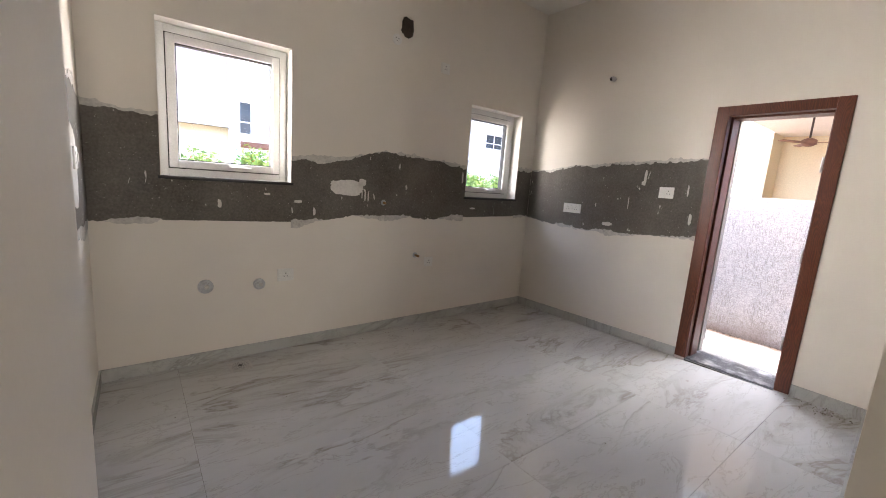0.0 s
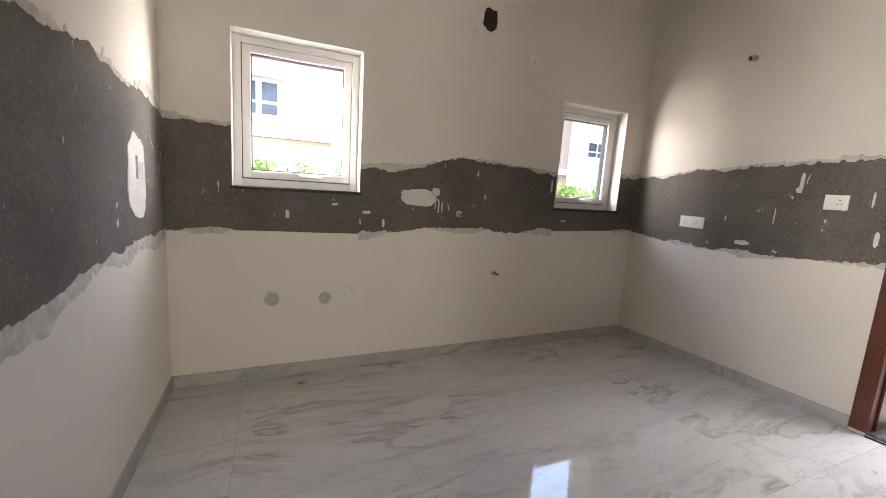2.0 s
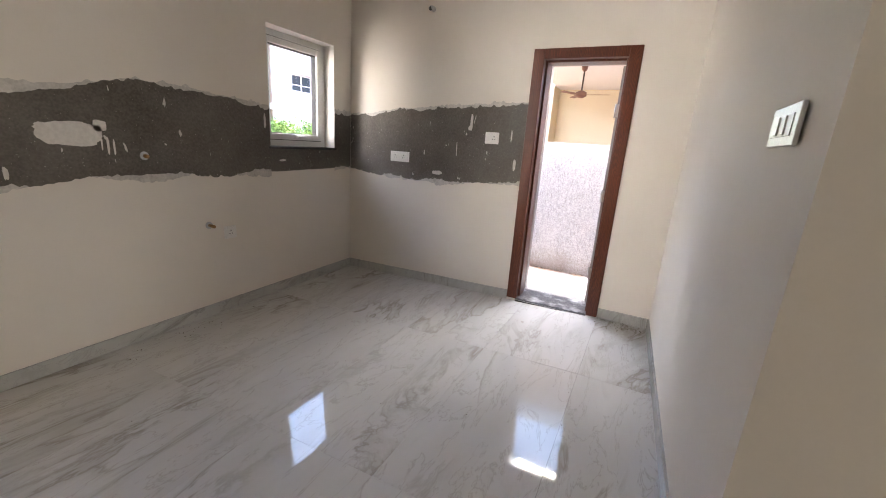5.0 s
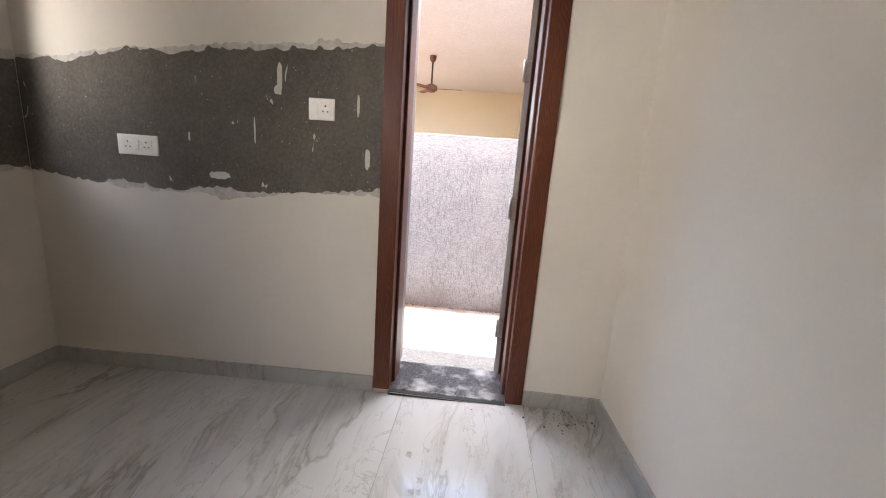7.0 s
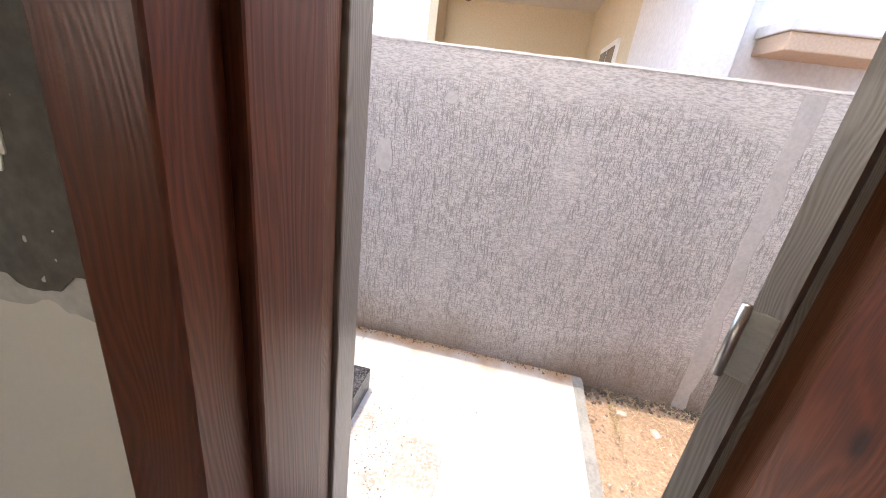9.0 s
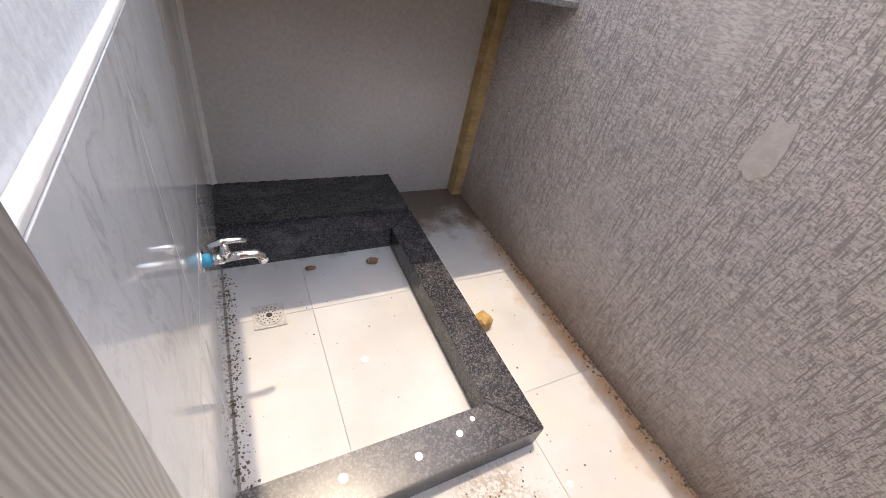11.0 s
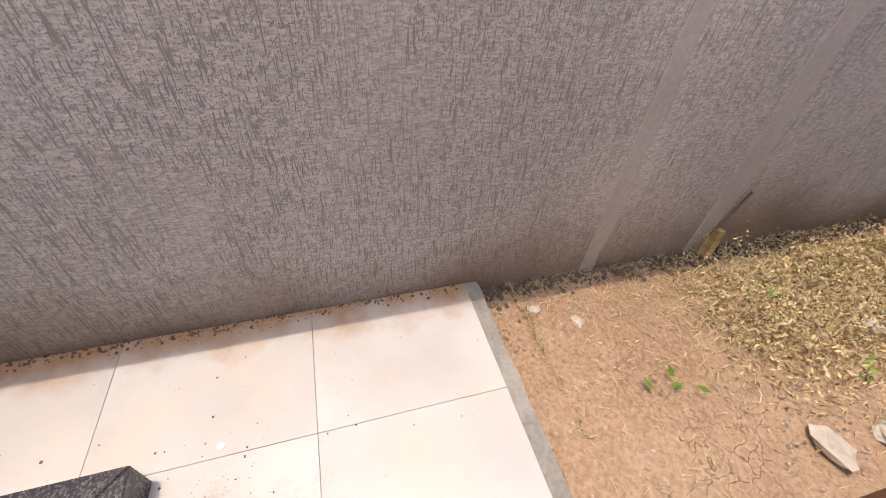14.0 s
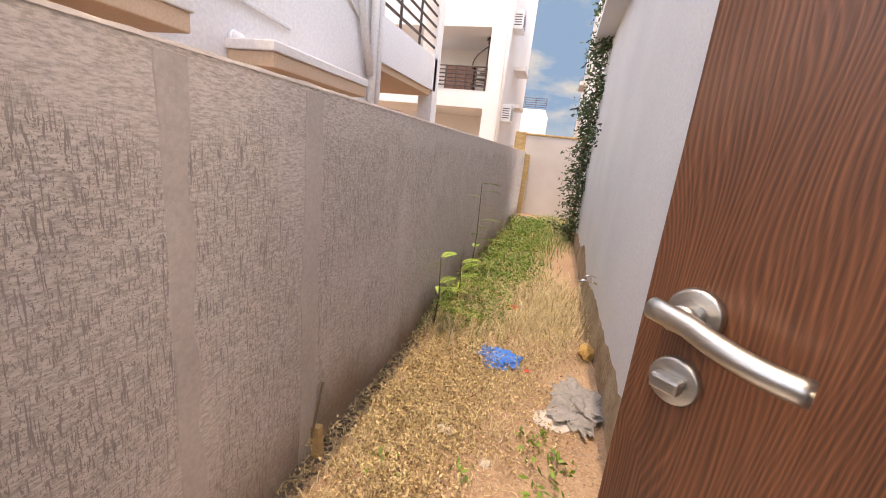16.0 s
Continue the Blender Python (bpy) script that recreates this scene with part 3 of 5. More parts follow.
def band(name, axis, plane, out, lows, highs, mat, label, seed, wild=1.0):
    """lows, highs: knots (along, z). A thin ragged coat standing proud of a wall."""
    def knots(ks, sd):
        line = []
        for (u0, z0), (u1, z1) in zip(ks, ks[1:]):
            line += edge_line(u0, u1, z0, z1, sd, wild)[(1 if line else 0):]
        return line
    lo, hi = knots(lows, seed), knots(highs, seed + 5)
    n = min(len(lo), len(hi))
    lo = [lo[int(i * (len(lo) - 1) / (n - 1))] for i in range(n)]
    hi = [hi[int(i * (len(hi) - 1) / (n - 1))] for i in range(n)]
    p = (lambda u, z, d: (u, plane + d, z)) if axis == "x" else (lambda u, z, d: (plane + d, u, z))
    bm = bmesh.new()
    rows = [[bm.verts.new(p(l[0], l[1], 0)), bm.verts.new(p(l[0], l[1], out)), bm.verts.new(p(l[0], h[1], out)), bm.verts.new(p(l[0], h[1], 0))] for l, h in zip(lo, hi)]
    for a, b in zip(rows, rows[1:]):
        for k in range(3):
            bm.faces.new((a[k], a[k + 1], b[k + 1], b[k]))
    bm.faces.new(rows[0])
    bm.faces.new(rows[-1][::-1])
    return struct(finish(name, bm, mat), label, "bare plaster")


N_LOW = [(XW + 0.001, 0.985), (-3.6, 0.98), (-2.8, 0.965), (-2.1, 1.03), (-1.2, 1.01), (-0.001, 1.035)]
N1_HI = [(XW + 0.001, 1.66), (W1[0] - 0.002, 1.66)]
N_MID = [(W1[0] - 0.002, 1.255), (W1[1] + 0.002, 1.255)]
N2_HI = [(W1[1] + 0.003, 1.43), (-2.3, 1.46), (-1.9, 1.585), (-1.5, 1.55), (W2[0] - 0.003, 1.53)]
E_LOW = [(-0.005, 1.03), (-0.4, 1.0), (-1.1, 0.985), (DOOR[1] + 0.001, 1.05)]
E_HI = [(-0.005, 1.565), (-0.47, 1.60), (-1.1, 1.655), (DOOR[1] + 0.001, 1.695)]
W_LOW = [(-2.088, 0.90), (-1.75, 0.93), (-1.3, 0.965), (-0.12, 1.01), (-0.004, 1.0)]
W_HI = [(-2.088, 1.66), (-1.66, 1.69), (-1.19, 1.75), (-0.5, 1.73), (-0.1, 1.69), (-0.004, 1.66)]


def cut(ks, a, b):
    def at(u):
        for (u0, z0), (u1, z1) in zip(ks, ks[1:]):
            if min(u0, u1) <= u <= max(u0, u1):
                return z0 + (z1 - z0) * (u - u0) / (u1 - u0)
        return ks[-1][1]
    return [(a, at(a))] + [k for k in ks if min(a, b) < k[0] < max(a, b)] + [(b, at(b))]


def up(ks, d):
    return [(u, z + d) for u, z in ks]


CB = "dark bare cement band with white putty smears"
PB = "thin grey putty smear bordering the bare cement"
for a, b, hi, wild_hi in ((XW + 0.001, W1[0] - 0.002, N1_HI, 1), (W1[0] - 0.0019, W1[1] + 0.0019, N_MID, 0), (W1[1] + 0.0021, W2[0] - 0.003, N2_HI, 1), (W2[0] - 0.0029, W2[1] + 0.0029, [(W2[0] - 0.0029, 1.212), (W2[1] + 0.0029, 1.212)], 0), (W2[1] + 0.0031, -0.006, [(W2[1] + 0.0031, 1.54), (-0.006, 1.56)], 1)):
    lo = cut(N_LOW, a, b)
    band("cement_patch", "x", 0.0, -0.004, lo, hi, CEMENT, CB, 11, 0.15 if wild_hi == 0 else 1.0)
    if wild_hi:
        band("putty_smear", "x", 0.0, -0.002, up(lo, -0.02), up(hi, 0.025), PUTTY, PB, 31)
band("cement_patch", "y", 0.0, -0.004, E_LOW, E_HI, CEMENT, CB, 47)
band("putty_smear", "y", 0.0, -0.002, up(E_LOW, -0.016), up(E_HI, 0.02), PUTTY, PB, 53)
band("cement_patch", "y", XW, 0.004, W_LOW, W_HI, CEMENT, CB, 67)
band("putty_smear", "y", XW, 0.002, up(W_LOW, -0.06), up(W_HI, 0.03), PUTTY, PB, 71, 1.6)


def blob(name, axis, plane, d, cu, cz, ru, rz, mat, label, seed, category="putty patch"):
    bm = bmesh.new()
    ring = []
    for k in range(48):
        a = 2 * math.pi * k / 48
        s = 1 + 0.22 * noise.noise((math.cos(a) * 1.6, math.sin(a) * 1.6, seed)) + 0.10 * noise.noise((math.cos(a) * 6, math.sin(a) * 6, seed))
        u, z = cu + ru * s * math.copysign(abs(math.cos(a)) ** 0.7, math.cos(a)), cz + rz * s * math.copysign(abs(math.sin(a)) ** 0.7, math.sin(a))
        ring.append((u, z))
    p = (lambda u, z, q: (u, plane + q, z)) if axis == "x" else (lambda u, z, q: (plane + q, u, z))
    outer = [bm.verts.new(p(u, z, 0)) for u, z in ring]
    inner = [bm.verts.new(p(u, z, d)) for u, z in ring]
    bm.faces.new(inner)
    for k in range(48):
        bm.faces.new((outer[k], outer[(k + 1) % 48], inner[(k + 1) % 48], inner[k]))
    return struct(finish(name, bm, mat), label, category)


blob("putty_patch", "x", 0.0, -0.006, -2.34, 1.262, 0.15, 0.062, WHITE_PUTTY, "white putty patch filled on the bare cement", 3)
blob("putty_patch", "x", 0.0, -0.006, -2.20, 1.31, 0.035, 0.03, WHITE_PUTTY, "white putty patch filled on the bare cement", 8)
blob("putty_patch", "y", XW, 0.007, -0.56, 1.31, 0.14, 0.20, WHITE_PUTTY, "white putty patch round the switch", 14)
blob("wall_cavity", "x", 0.0, -0.003, -1.825, 2.67, 0.062, 0.078, DARKHOLE, "round dark duct hole broken through the wall", 21, "hole")
for u0, z0, lu, lz in ((-2.17, 1.2, 0.006, 0.05), (-2.14, 1.19, 0.005, 0.045), (-2.2, 1.21, 0.004, 0.035), (-1.07, 1.42, 0.009, 0.055), (-2.75, 1.13, 0.03, 0.012), (-3.3, 1.10, 0.012, 0.03), (-2.62, 1.05, 0.01, 0.03), (-2.98, 1.18, 0.022, 0.008), (-0.9, 1.11, 0.035, 0.008)):
    blob("putty_fleck", "x", 0.0, -0.0055, u0, z0, lu, lz, WHITE_PUTTY, "small white putty drip on bare cement", u0 * 9)
for u0, z0, lu, lz in ((-1.37, 1.55, 0.012, 0.055), (-1.36, 1.49, 0.018, 0.02), (-1.24, 1.3, 0.004, 0.06), (-1.75, 1.44, 0.006, 0.05), (-1.80, 1.2, 0.012, 0.05), (-0.9, 1.25, 0.005, 0.02), (-1.05, 1.07, 0.05, 0.018)):
    blob("putty_fleck", "y", 0.0, -0.0055, u0, z0, lu, lz, WHITE_PUTTY, "small white putty drip on bare cement", u0 * 7)


# ---------- windows ----------
def window(idx, w, seed):
    x0, x1, z0, z1 = w
    y0, y1 = 0.125, 0.185
    root = struct(thing("window_%d" % idx, "white framed casement window in a deep reveal", "window"), "white framed casement window in a deep reveal", "window")

    def ring(name, g, t, ya, yb, mat, par, bev):
        bm = bmesh.new()
        bm_box(bm, x0 + g, ya, z0 + g, x0 + g + t, yb, z1 - g, bev)
        bm_box(bm, x1 - g - t, ya, z0 + g, x1 - g, yb, z1 - g, bev)
        bm_box(bm, x0 + g + t, ya, z0 + g, x1 - g - t, yb, z0 + g + t, bev)
        bm_box(bm, x0 + g + t, ya, z1 - g - t, x1 - g - t, yb, z1 - g, bev)
        return part(name, bm, mat, par)
    ring("frame", 0.002, 0.05, y0, y1, UPVC, root, 0.003)
    ring("seal", 0.052, 0.006, y0 + 0.006, y1, RUBBER, root, 0)
    sash = ring("sash", 0.058, 0.052, y0 - 0.012, y1 - 0.005, UPVC, root, 0.004)
    ring("gasket", 0.110, 0.007, y0 + 0.004, y1 - 0.006, RUBBER, sash, 0)
    g = box("pane", x0 + 0.117, y0 + 0.02, z0 + 0.117, x1 - 0.117, y0 + 0.026, z1 - 0.117, GLASS, sash)
    g.visible_shadow = False
    cx = (x0 + x1) / 2 + 0.02
    h = box("handle_base", cx - 0.02, y0 - 0.026, z0 + 0.07, cx + 0.02, y0 - 0.012, z0 + 0.10, UPVC, sash, 0.003)
    rod("lever", [(cx, y0 - 0.03, z0 + 0.088), (cx + 0.03, y0 - 0.045, z0 + 0.086), (cx + 0.13, y0 - 0.045, z0 + 0.082)], 0.008, UPVC, sash)
    s = box("sill", x0 - 0.015, -0.016, z0 - 0.018, x1 + 0.015, y0, z0 + 0.002, RUBBER, root, 0.002, "dark polished stone sill")


window(1, W1, 1)
window(2, W2, 2)
for w in (W1, W2):
    x0, x1, z0, z1 = w
    bm = bmesh.new()
    bm_box(bm, x0 - 0.001, 0.0, z0, x0 + 0.0015, 0.124, z1)
    bm_box(bm, x1 - 0.0015, 0.0, z0, x1 + 0.001, 0.124, z1)
    bm_box(bm, x0, 0.0, z1 - 0.0015, x1, 0.124, z1 + 0.001)
    struct(finish("trim", bm, CEIL), "white plastered window reveal", "reveal")


# ---------- switches, sockets and pipes ----------
def plate(axis, plane, d, u, z, w, h, label, toggles, pins=(), tint=PLATE):
    """A wall plate: d is +1 or -1, the side of the wall it faces."""
    P = (lambda a, b, c: (a, plane + d * c, b)) if axis == "x" else (lambda a, b, c: (plane + d * c, a, b))
    root = thing("wall_switch" if toggles else "wall_socket", label, "switch" if toggles else "socket", "electrical plates")

    def slab(name, u0, z0, u1, z1, c0, c1, mat, bev, par):
        p, q = P(u0, z0, c0), P(u1, z1, c1)
        lo, hi = [min(a, b) for a, b in zip(p, q)], [max(a, b) for a, b in zip(p, q)]
        return box(name, *lo, *hi, mat, par, bev)
    slab("plate", u - w / 2, z - h / 2, u + w / 2, z + h / 2, 0.0, 0.011, tint, 0.003, root)
    slab("surround", u - w * 0.36, z - h * 0.27, u + w * 0.36, z + h * 0.27, 0.011, 0.0135, tint, 0.001, root)
    for du in toggles:
        slab("rocker", u + du - 0.012, z - 0.023, u + du + 0.012, z + 0.023, 0.0135, 0.018, tint, 0.002, root)
    for du in pins:
        for a, b, r in ((0, 0.014, 0.0045), (-0.011, -0.010, 0.0038), (0.011, -0.010, 0.0038)):
            c = P(u + du + a, z + b, 0.0136)
            disc("pin_hole", c, Vector(P(0, 0, 1)) - Vector(P(0, 0, 0)), r, 0.0012, RUBBER, root, sides=10)
    return root


plate("y", 0.0, -1, -0.625, 1.19, 0.215, 0.098, "white wide switch plate with sockets on bare cement", (0.0,), (-0.05, 0.05))
plate("y", 0.0, -1, -1.575, 1.415, 0.125, 0.098, "white socket and switch plate on bare cement", (0.03,), (-0.02,))
plate("x", 0.0, -1, -2.843, 0.542, 0.125, 0.10, "cream wall socket low on the painted wall", (), (0.0,), PLATE)
plate("x", 0.0, -1, -1.44, 0.56, 0.10, 0.098, "cream wall socket low on the painted wall", (), (0.0,), PLATE)
plate("x", 0.0, -1, -1.388, 2.426, 0.10, 0.095, "cream wall socket high on the painted wall", (), (0.0,), PLATE)
plate("y", XW + 0.006, 1, -0.53, 1.35, 0.10, 0.11, "white switch plate on a putty patch", (0.01,))
plate("x", -3.140, 1, -2.09, 1.438, 0.235, 0.10, "glossy white switch plate near the opening", (-0.03, 0.03))


def round_box(u, z):
    root = thing("conduit_box", "round white conduit cap in the painted wall", "conduit cap")
    disc("rim", (u, 0.0, z), (0, -1, 0), 0.045, 0.006, PLATE, root)
    for du, dz in ((-0.012, 0.01), (0.013, 0.006), (0.0, -0.014)):
        disc("hole", (u + du, -0.0062, z + dz), (0, -1, 0), 0.004, 0.001, RUBBER, root, sides=10)


round_box(-1.924, 2.547)


def waste_pipe(u, z, r):
    root = thing("waste_pipe", "grey capped waste pipe stub in the wall", "pipe", "pipe stubs")
    disc("collar", (u, 0.0, z), (0, -1, 0), r, 0.018, PVC_GREY, root)
    disc("cap", (u, -0.018, z), (0, -1, 0), r * 0.68, 0.02, PVC_GREY, root)
    disc("plug", (u + 0.004, -0.038, z + 0.004), (0, -1, 0), r * 0.32, 0.012, STEEL, root)


waste_pipe(-3.40, 0.5, 0.05)
waste_pipe(-3.04, 0.485, 0.043)


def stub(u, z, long):
    root = thing("water_point", "brass water point stub in the wall", "pipe", "pipe stubs")
    disc("ring", (u, 0.0, z), (0, -1, 0), 0.026, 0.008, PVC_GREY, root)
    rod("nipple", [(u, -0.008, z), (u + 0.005, -0.02 - long, z - 0.004)], 0.012, COPPER, root)


stub(-1.605, 0.637, 0.04)
stub(-1.985, 1.142, 0.012)
root = thing("ceiling_hook_pipe", "short steel conduit elbow jutting from the wall", "conduit")
rod("stub", [(0.0, -0.92, 2.476), (-0.03, -0.92, 2.476), (-0.05, -0.915, 2.47)], 0.022, PVC_GREY, root)
disc("mouth", (-0.05, -0.915, 2.47), (-1, 0, -0.2), 0.017, 0.002, RUBBER, root)


def floor_drain(c, size, round_top, group):
    x, y, z = c
    root = thing("floor_drain", "square steel floor drain with a perforated grate", "drain", group)
    box("plate", x - size / 2, y - size / 2, z, x + size / 2, y + size / 2, z + 0.003, PALE_STEEL, root, 0.001)
    disc("grate", (x, y, z + 0.003), (0, 0, 1), size * 0.42, 0.004, PALE_STEEL, root)
    disc("sump", (x, y, z + 0.0071), (0, 0, 1), size * 0.10, 0.0008, RUBBER, root, sides=14)
    for r, n in ((0.17, 8), (0.24, 10), (0.34, 15)):
        for k in range(n):
            a = 2 * math.pi * k / n
            disc("hole", (x + size * r * math.cos(a), y + size * r * math.sin(a), z + 0.0071), (0, 0, 1), size * 0.024, 0.0006, RUBBER, root, sides=8)


floor_drain((-3.215, -0.20, floor_z(-3.2, -0.2) + 0.004), 0.15, True, "floor drains")

# ---------- back door ----------
frame_root = struct(thing("door_1", "dark red stained wooden door frame with raised stops", "door frame"), "dark red stained wooden door frame with raised stops", "door frame")
y0, y1, zt = DOOR[0] + 0.001, DOOR[1] - 0.001, DOOR[3] - 0.001
fw, xa, xc = 0.088, -0.012, 0.288
for nm, a in (("jamb", (xa, y0, 0.0, 0.06, y0 + fw, zt)), ("jamb", (xa, y1 - fw, 0.0, 0.06, y1, zt)), ("head", (xa, y0 + fw, zt - 0.075, 0.06, y1 - fw, zt)),
              ("stop", (0.06, y0, 0.0, 0.20, y0 + fw + 0.016, zt)), ("stop", (0.06, y1 - fw - 0.016, 0.0, 0.20, y1, zt)), ("head_stop", (0.06, y0 + fw + 0.016, zt - 0.09, 0.20, y1 - fw - 0.016, zt))):
    box(nm, *a, FRAMEWOOD, frame_root, 0.004)
for nm, a in (("lining", (0.20, y0, 0.0, xc, y0 + fw - 0.01, zt)), ("lining", (0.20, y1 - fw + 0.01, 0.0, xc, y1, zt)), ("head_lining", (0.20, y0 + fw - 0.01, zt - 0.07, xc, y1 - fw + 0.01, zt))):
    box(nm, *a, LEAFWOOD, frame_root, 0.003)
box("outer_jamb", 0.291, y1 - 0.086, 0.0, 0.375, y1, zt, GREYWOOD, frame_root, 0.004, "weathered grey brown outer jamb")
box("outer_jamb", 0.291, y0, 0.0, 0.335, y0 + 0.062, zt, GREYWOOD, frame_root, 0.003, "weathered grey brown outer jamb")
box("outer_head", 0.291, y0 + 0.062, zt - 0.07, 0.335, y1 - 0.086, zt, GREYWOOD, frame_root, 0.003)
struct(box("door_sill", -0.004, y0 + fw + 0.001, -0.1, 0.30, y1 - fw - 0.001, 0.008, STAINED_GRANITE, None, 0.004), "black polished granite door sill with white paint stains", "door sill")
struct(box("sill_edge", -0.03, y0 + fw, -0.1, -0.0045, y1 - fw, 0.003, RUBBER), "dark joint along the door sill", "joint")
# leaf, opened wide over the yard
leaf = struct(thing("door_leaf", "reddish brown stained wooden door leaf standing open", "door"), "reddish brown stained wooden door leaf standing open", "door")
LW, LH, LT = 0.60, 2.02, 0.036
leaf_m = Matrix.Translation((0.287, -2.524, 0.012)) @ Matrix.Rotation(math.atan2(-0.64, 0.768), 4, "Z")
leaf.matrix_world = leaf_m
box("panel", 0.0, -LT, 0.0, LW, 0.0, LH, LEAFWOOD, leaf, 0.003)
box("hinge_edge", -0.002, -LT + 0.001, 0.002, 0.0, -0.001, LH - 0.002, GREYWOOD, leaf)
for hz in (0.28, 0.98, 1.68):
    hg = box("hinge", -0.006, -LT + 0.003, hz - 0.05, -0.002, -0.003, hz + 0.05, STEEL, leaf, 0.001)
    rod("knuckle", [(-0.008, 0.004, hz - 0.055), (-0.008, 0.004, hz + 0.055)], 0.007, STEEL, hg)
HX, HZ = LW - 0.044, 1.15
rose = disc("rose", (HX, 0.0, HZ), (0, 1, 0), 0.0215, 0.009, STEEL, leaf, "round satin steel handle rose")
disc("neck", (HX, 0.010, HZ), (0, 1, 0), 0.0105, 0.02, STEEL, leaf)
lev = [(HX + 0.020, 0.033, HZ + 0.002), (HX + 0.010, 0.036, HZ + 0.002), (HX - 0.01, 0.038, HZ)]
for k in range(1, 11):
    a = k / 10
    lev.append((HX - 0.01 - 0.075 * a, 0.038 + 0.005 * math.sin(a * 3.1), HZ - 0.012 * math.sin(a * 1.5)))
rod("lever", [(HX, 0.026, HZ), (HX + 0.002, 0.034, HZ), (HX + 0.001, 0.039, HZ)], 0.009, STEEL, rose)
rod("lever_bar", lev, 0.0092, STEEL, rose, "curved satin steel lever", 20)
lock = disc("lock_rose", (HX + 0.002, 0.0, HZ - 0.062), (0, 1, 0), 0.021, 0.008, STEEL, leaf, "round satin steel lock rose")
box("thumb_turn", HX - 0.009, 0.008, HZ - 0.0685, HX + 0.015, 0.022, HZ - 0.0545, STEEL, lock, 0.003)

# ---------- yard ----------
XC, ZS, ZT, ZG, YE = 1.775, -0.18, 1.445, -0.245, -0.02
g = bmesh.new()
xs = [-400, -60, -20, -8] + [0.2 + 1.7 * i / 24 for i in range(25)] + [6, 20, 60, 400]
ys = [-400, -60, -25] + [-14 + 11.2 * i / 90 for i in range(91)] + [0, 10, 60, 400]
grid = {}
for i, x in enumerate(xs):
    for j, y in enumerate(ys):
        inside = 0.2 <= x <= 1.9 and -14 <= y <= -2.7
        z = ZG + (0.022 * noise.noise((x * 1.7, y * 1.7, 0)) + 0.010 * noise.noise((x * 7, y * 7, 2)) if inside else -0.02)
        grid[i, j] = g.verts.new((x, y, z))
for i in range(len(xs) - 1):
    for j in range(len(ys) - 1):
        g.faces.new((grid[i, j], grid[i + 1, j], grid[i + 1, j + 1], grid[i, j + 1]))
struct(finish("ground", g, SOIL, smooth=True), "dry cracked reddish soil ground", "ground")

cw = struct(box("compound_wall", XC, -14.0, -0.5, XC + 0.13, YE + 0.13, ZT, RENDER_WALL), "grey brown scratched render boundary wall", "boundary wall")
bm = bmesh.new()
prev = None
for k in range(0, 260):
    y = -14.0 + 14.0 * k / 259
    h = 0.006 + 0.006 * abs(noise.noise((y * 14, 1, 0))) + 0.003 * noise.noise((y * 50, 3, 0))
    i = -0.004 + 0.006 * noise.noise((y * 11, 7, 0))
    row = [bm.verts.new((XC + 0.0 + i, y, ZT - 0.004)), bm.verts.new((XC + i + 0.003, y, ZT + h)), bm.verts.new((XC + 0.13, y, ZT + h * 0.8))]
    if prev:
        for q in range(2):
            bm.faces.new((prev[q], prev[q + 1], row[q + 1], row[q]))
    prev = row
part("coping_edge", bm, SMOOTH_RENDER, cw, "pale crumbly top edge of the wall")
for yy, wd in ((-3.30, 0.075), (-3.885, 0.11)):
    bm = bmesh.new()
    prev = None
    for k in range(70):
        z = ZG - 0.03 + (ZT - 0.02 - ZG + 0.03) * k / 69
        a = yy + 0.016 * noise.noise((z * 4, yy, 0)) + 0.006 * noise.noise((z * 23, yy, 2))
        b = yy - wd + 0.02 * noise.noise((z * 5, yy, 5)) + 0.006 * noise.noise((z * 21, yy, 7))
        row = [bm.verts.new((XC, a + 0.004, z)), bm.verts.new((XC - 0.0018, a, z)), bm.verts.new((XC - 0.0018, b, z)), bm.verts.new((XC, b - 0.004, z))]
        if prev:
            for q in range(3):
                bm.faces.new((prev[q], prev[q + 1], row[q + 1], row[q]))
        prev = row
    part("smooth_strip", bm, STRIP_RENDER, cw)
blob("wall_patch", "y", XC, -0.006, -1.51, 0.90, 0.042, 0.085, SMOOTH_RENDER, "smooth pale cement patch on the scratched wall", 17, "cement patch")
blob("wall_patch", "y", XC, -0.005, -1.83, 1.22, 0.03, 0.025, SMOOTH_RENDER, "smooth pale cement patch on the scratched wall", 19, "cement patch")

ew = struct(box("end_wall", 0.31, YE, -0.5, XC, YE + 0.13, ZT - 0.075, SMOOTH_RENDER), "smooth cement rendered end wall of the yard", "wall")
bm = bmesh.new()
prev = None
for k in range(60):
    x = 0.315 + (XC - 0.105 - 0.315) * k / 59
    j = 0.006 * noise.noise((x * 13, 0, 0)) + 0.004 * noise.noise((x * 40, 2, 0))
    row = [bm.verts.new((x, YE - 0.02, ZT - 0.085 + j)), bm.verts.new((x, YE - 0.03 + j, ZT - 0.04)), bm.verts.new((x, YE - 0.022, ZT - 0.002 + j)), bm.verts.new((x, YE + 0.14, ZT + j)), bm.verts.new((x, YE + 0.14, ZT - 0.085))]
    if prev:
        for q in range(5):
            bm.faces.new((prev[q], prev[(q + 1) % 5], row[(q + 1) % 5], row[q]))
    else:
        bm.faces.new(row)
    prev = row
bm.faces.new(prev[::-1])
part("coping", bm, OCHRE, ew, "rough ochre painted coping strip")
box("pilaster", XC - 0.068, YE - 0.085, ZS, XC - 0.001, YE, ZT - 0.003, OCHRE, ew, 0.006, "rough ochre painted corner post")

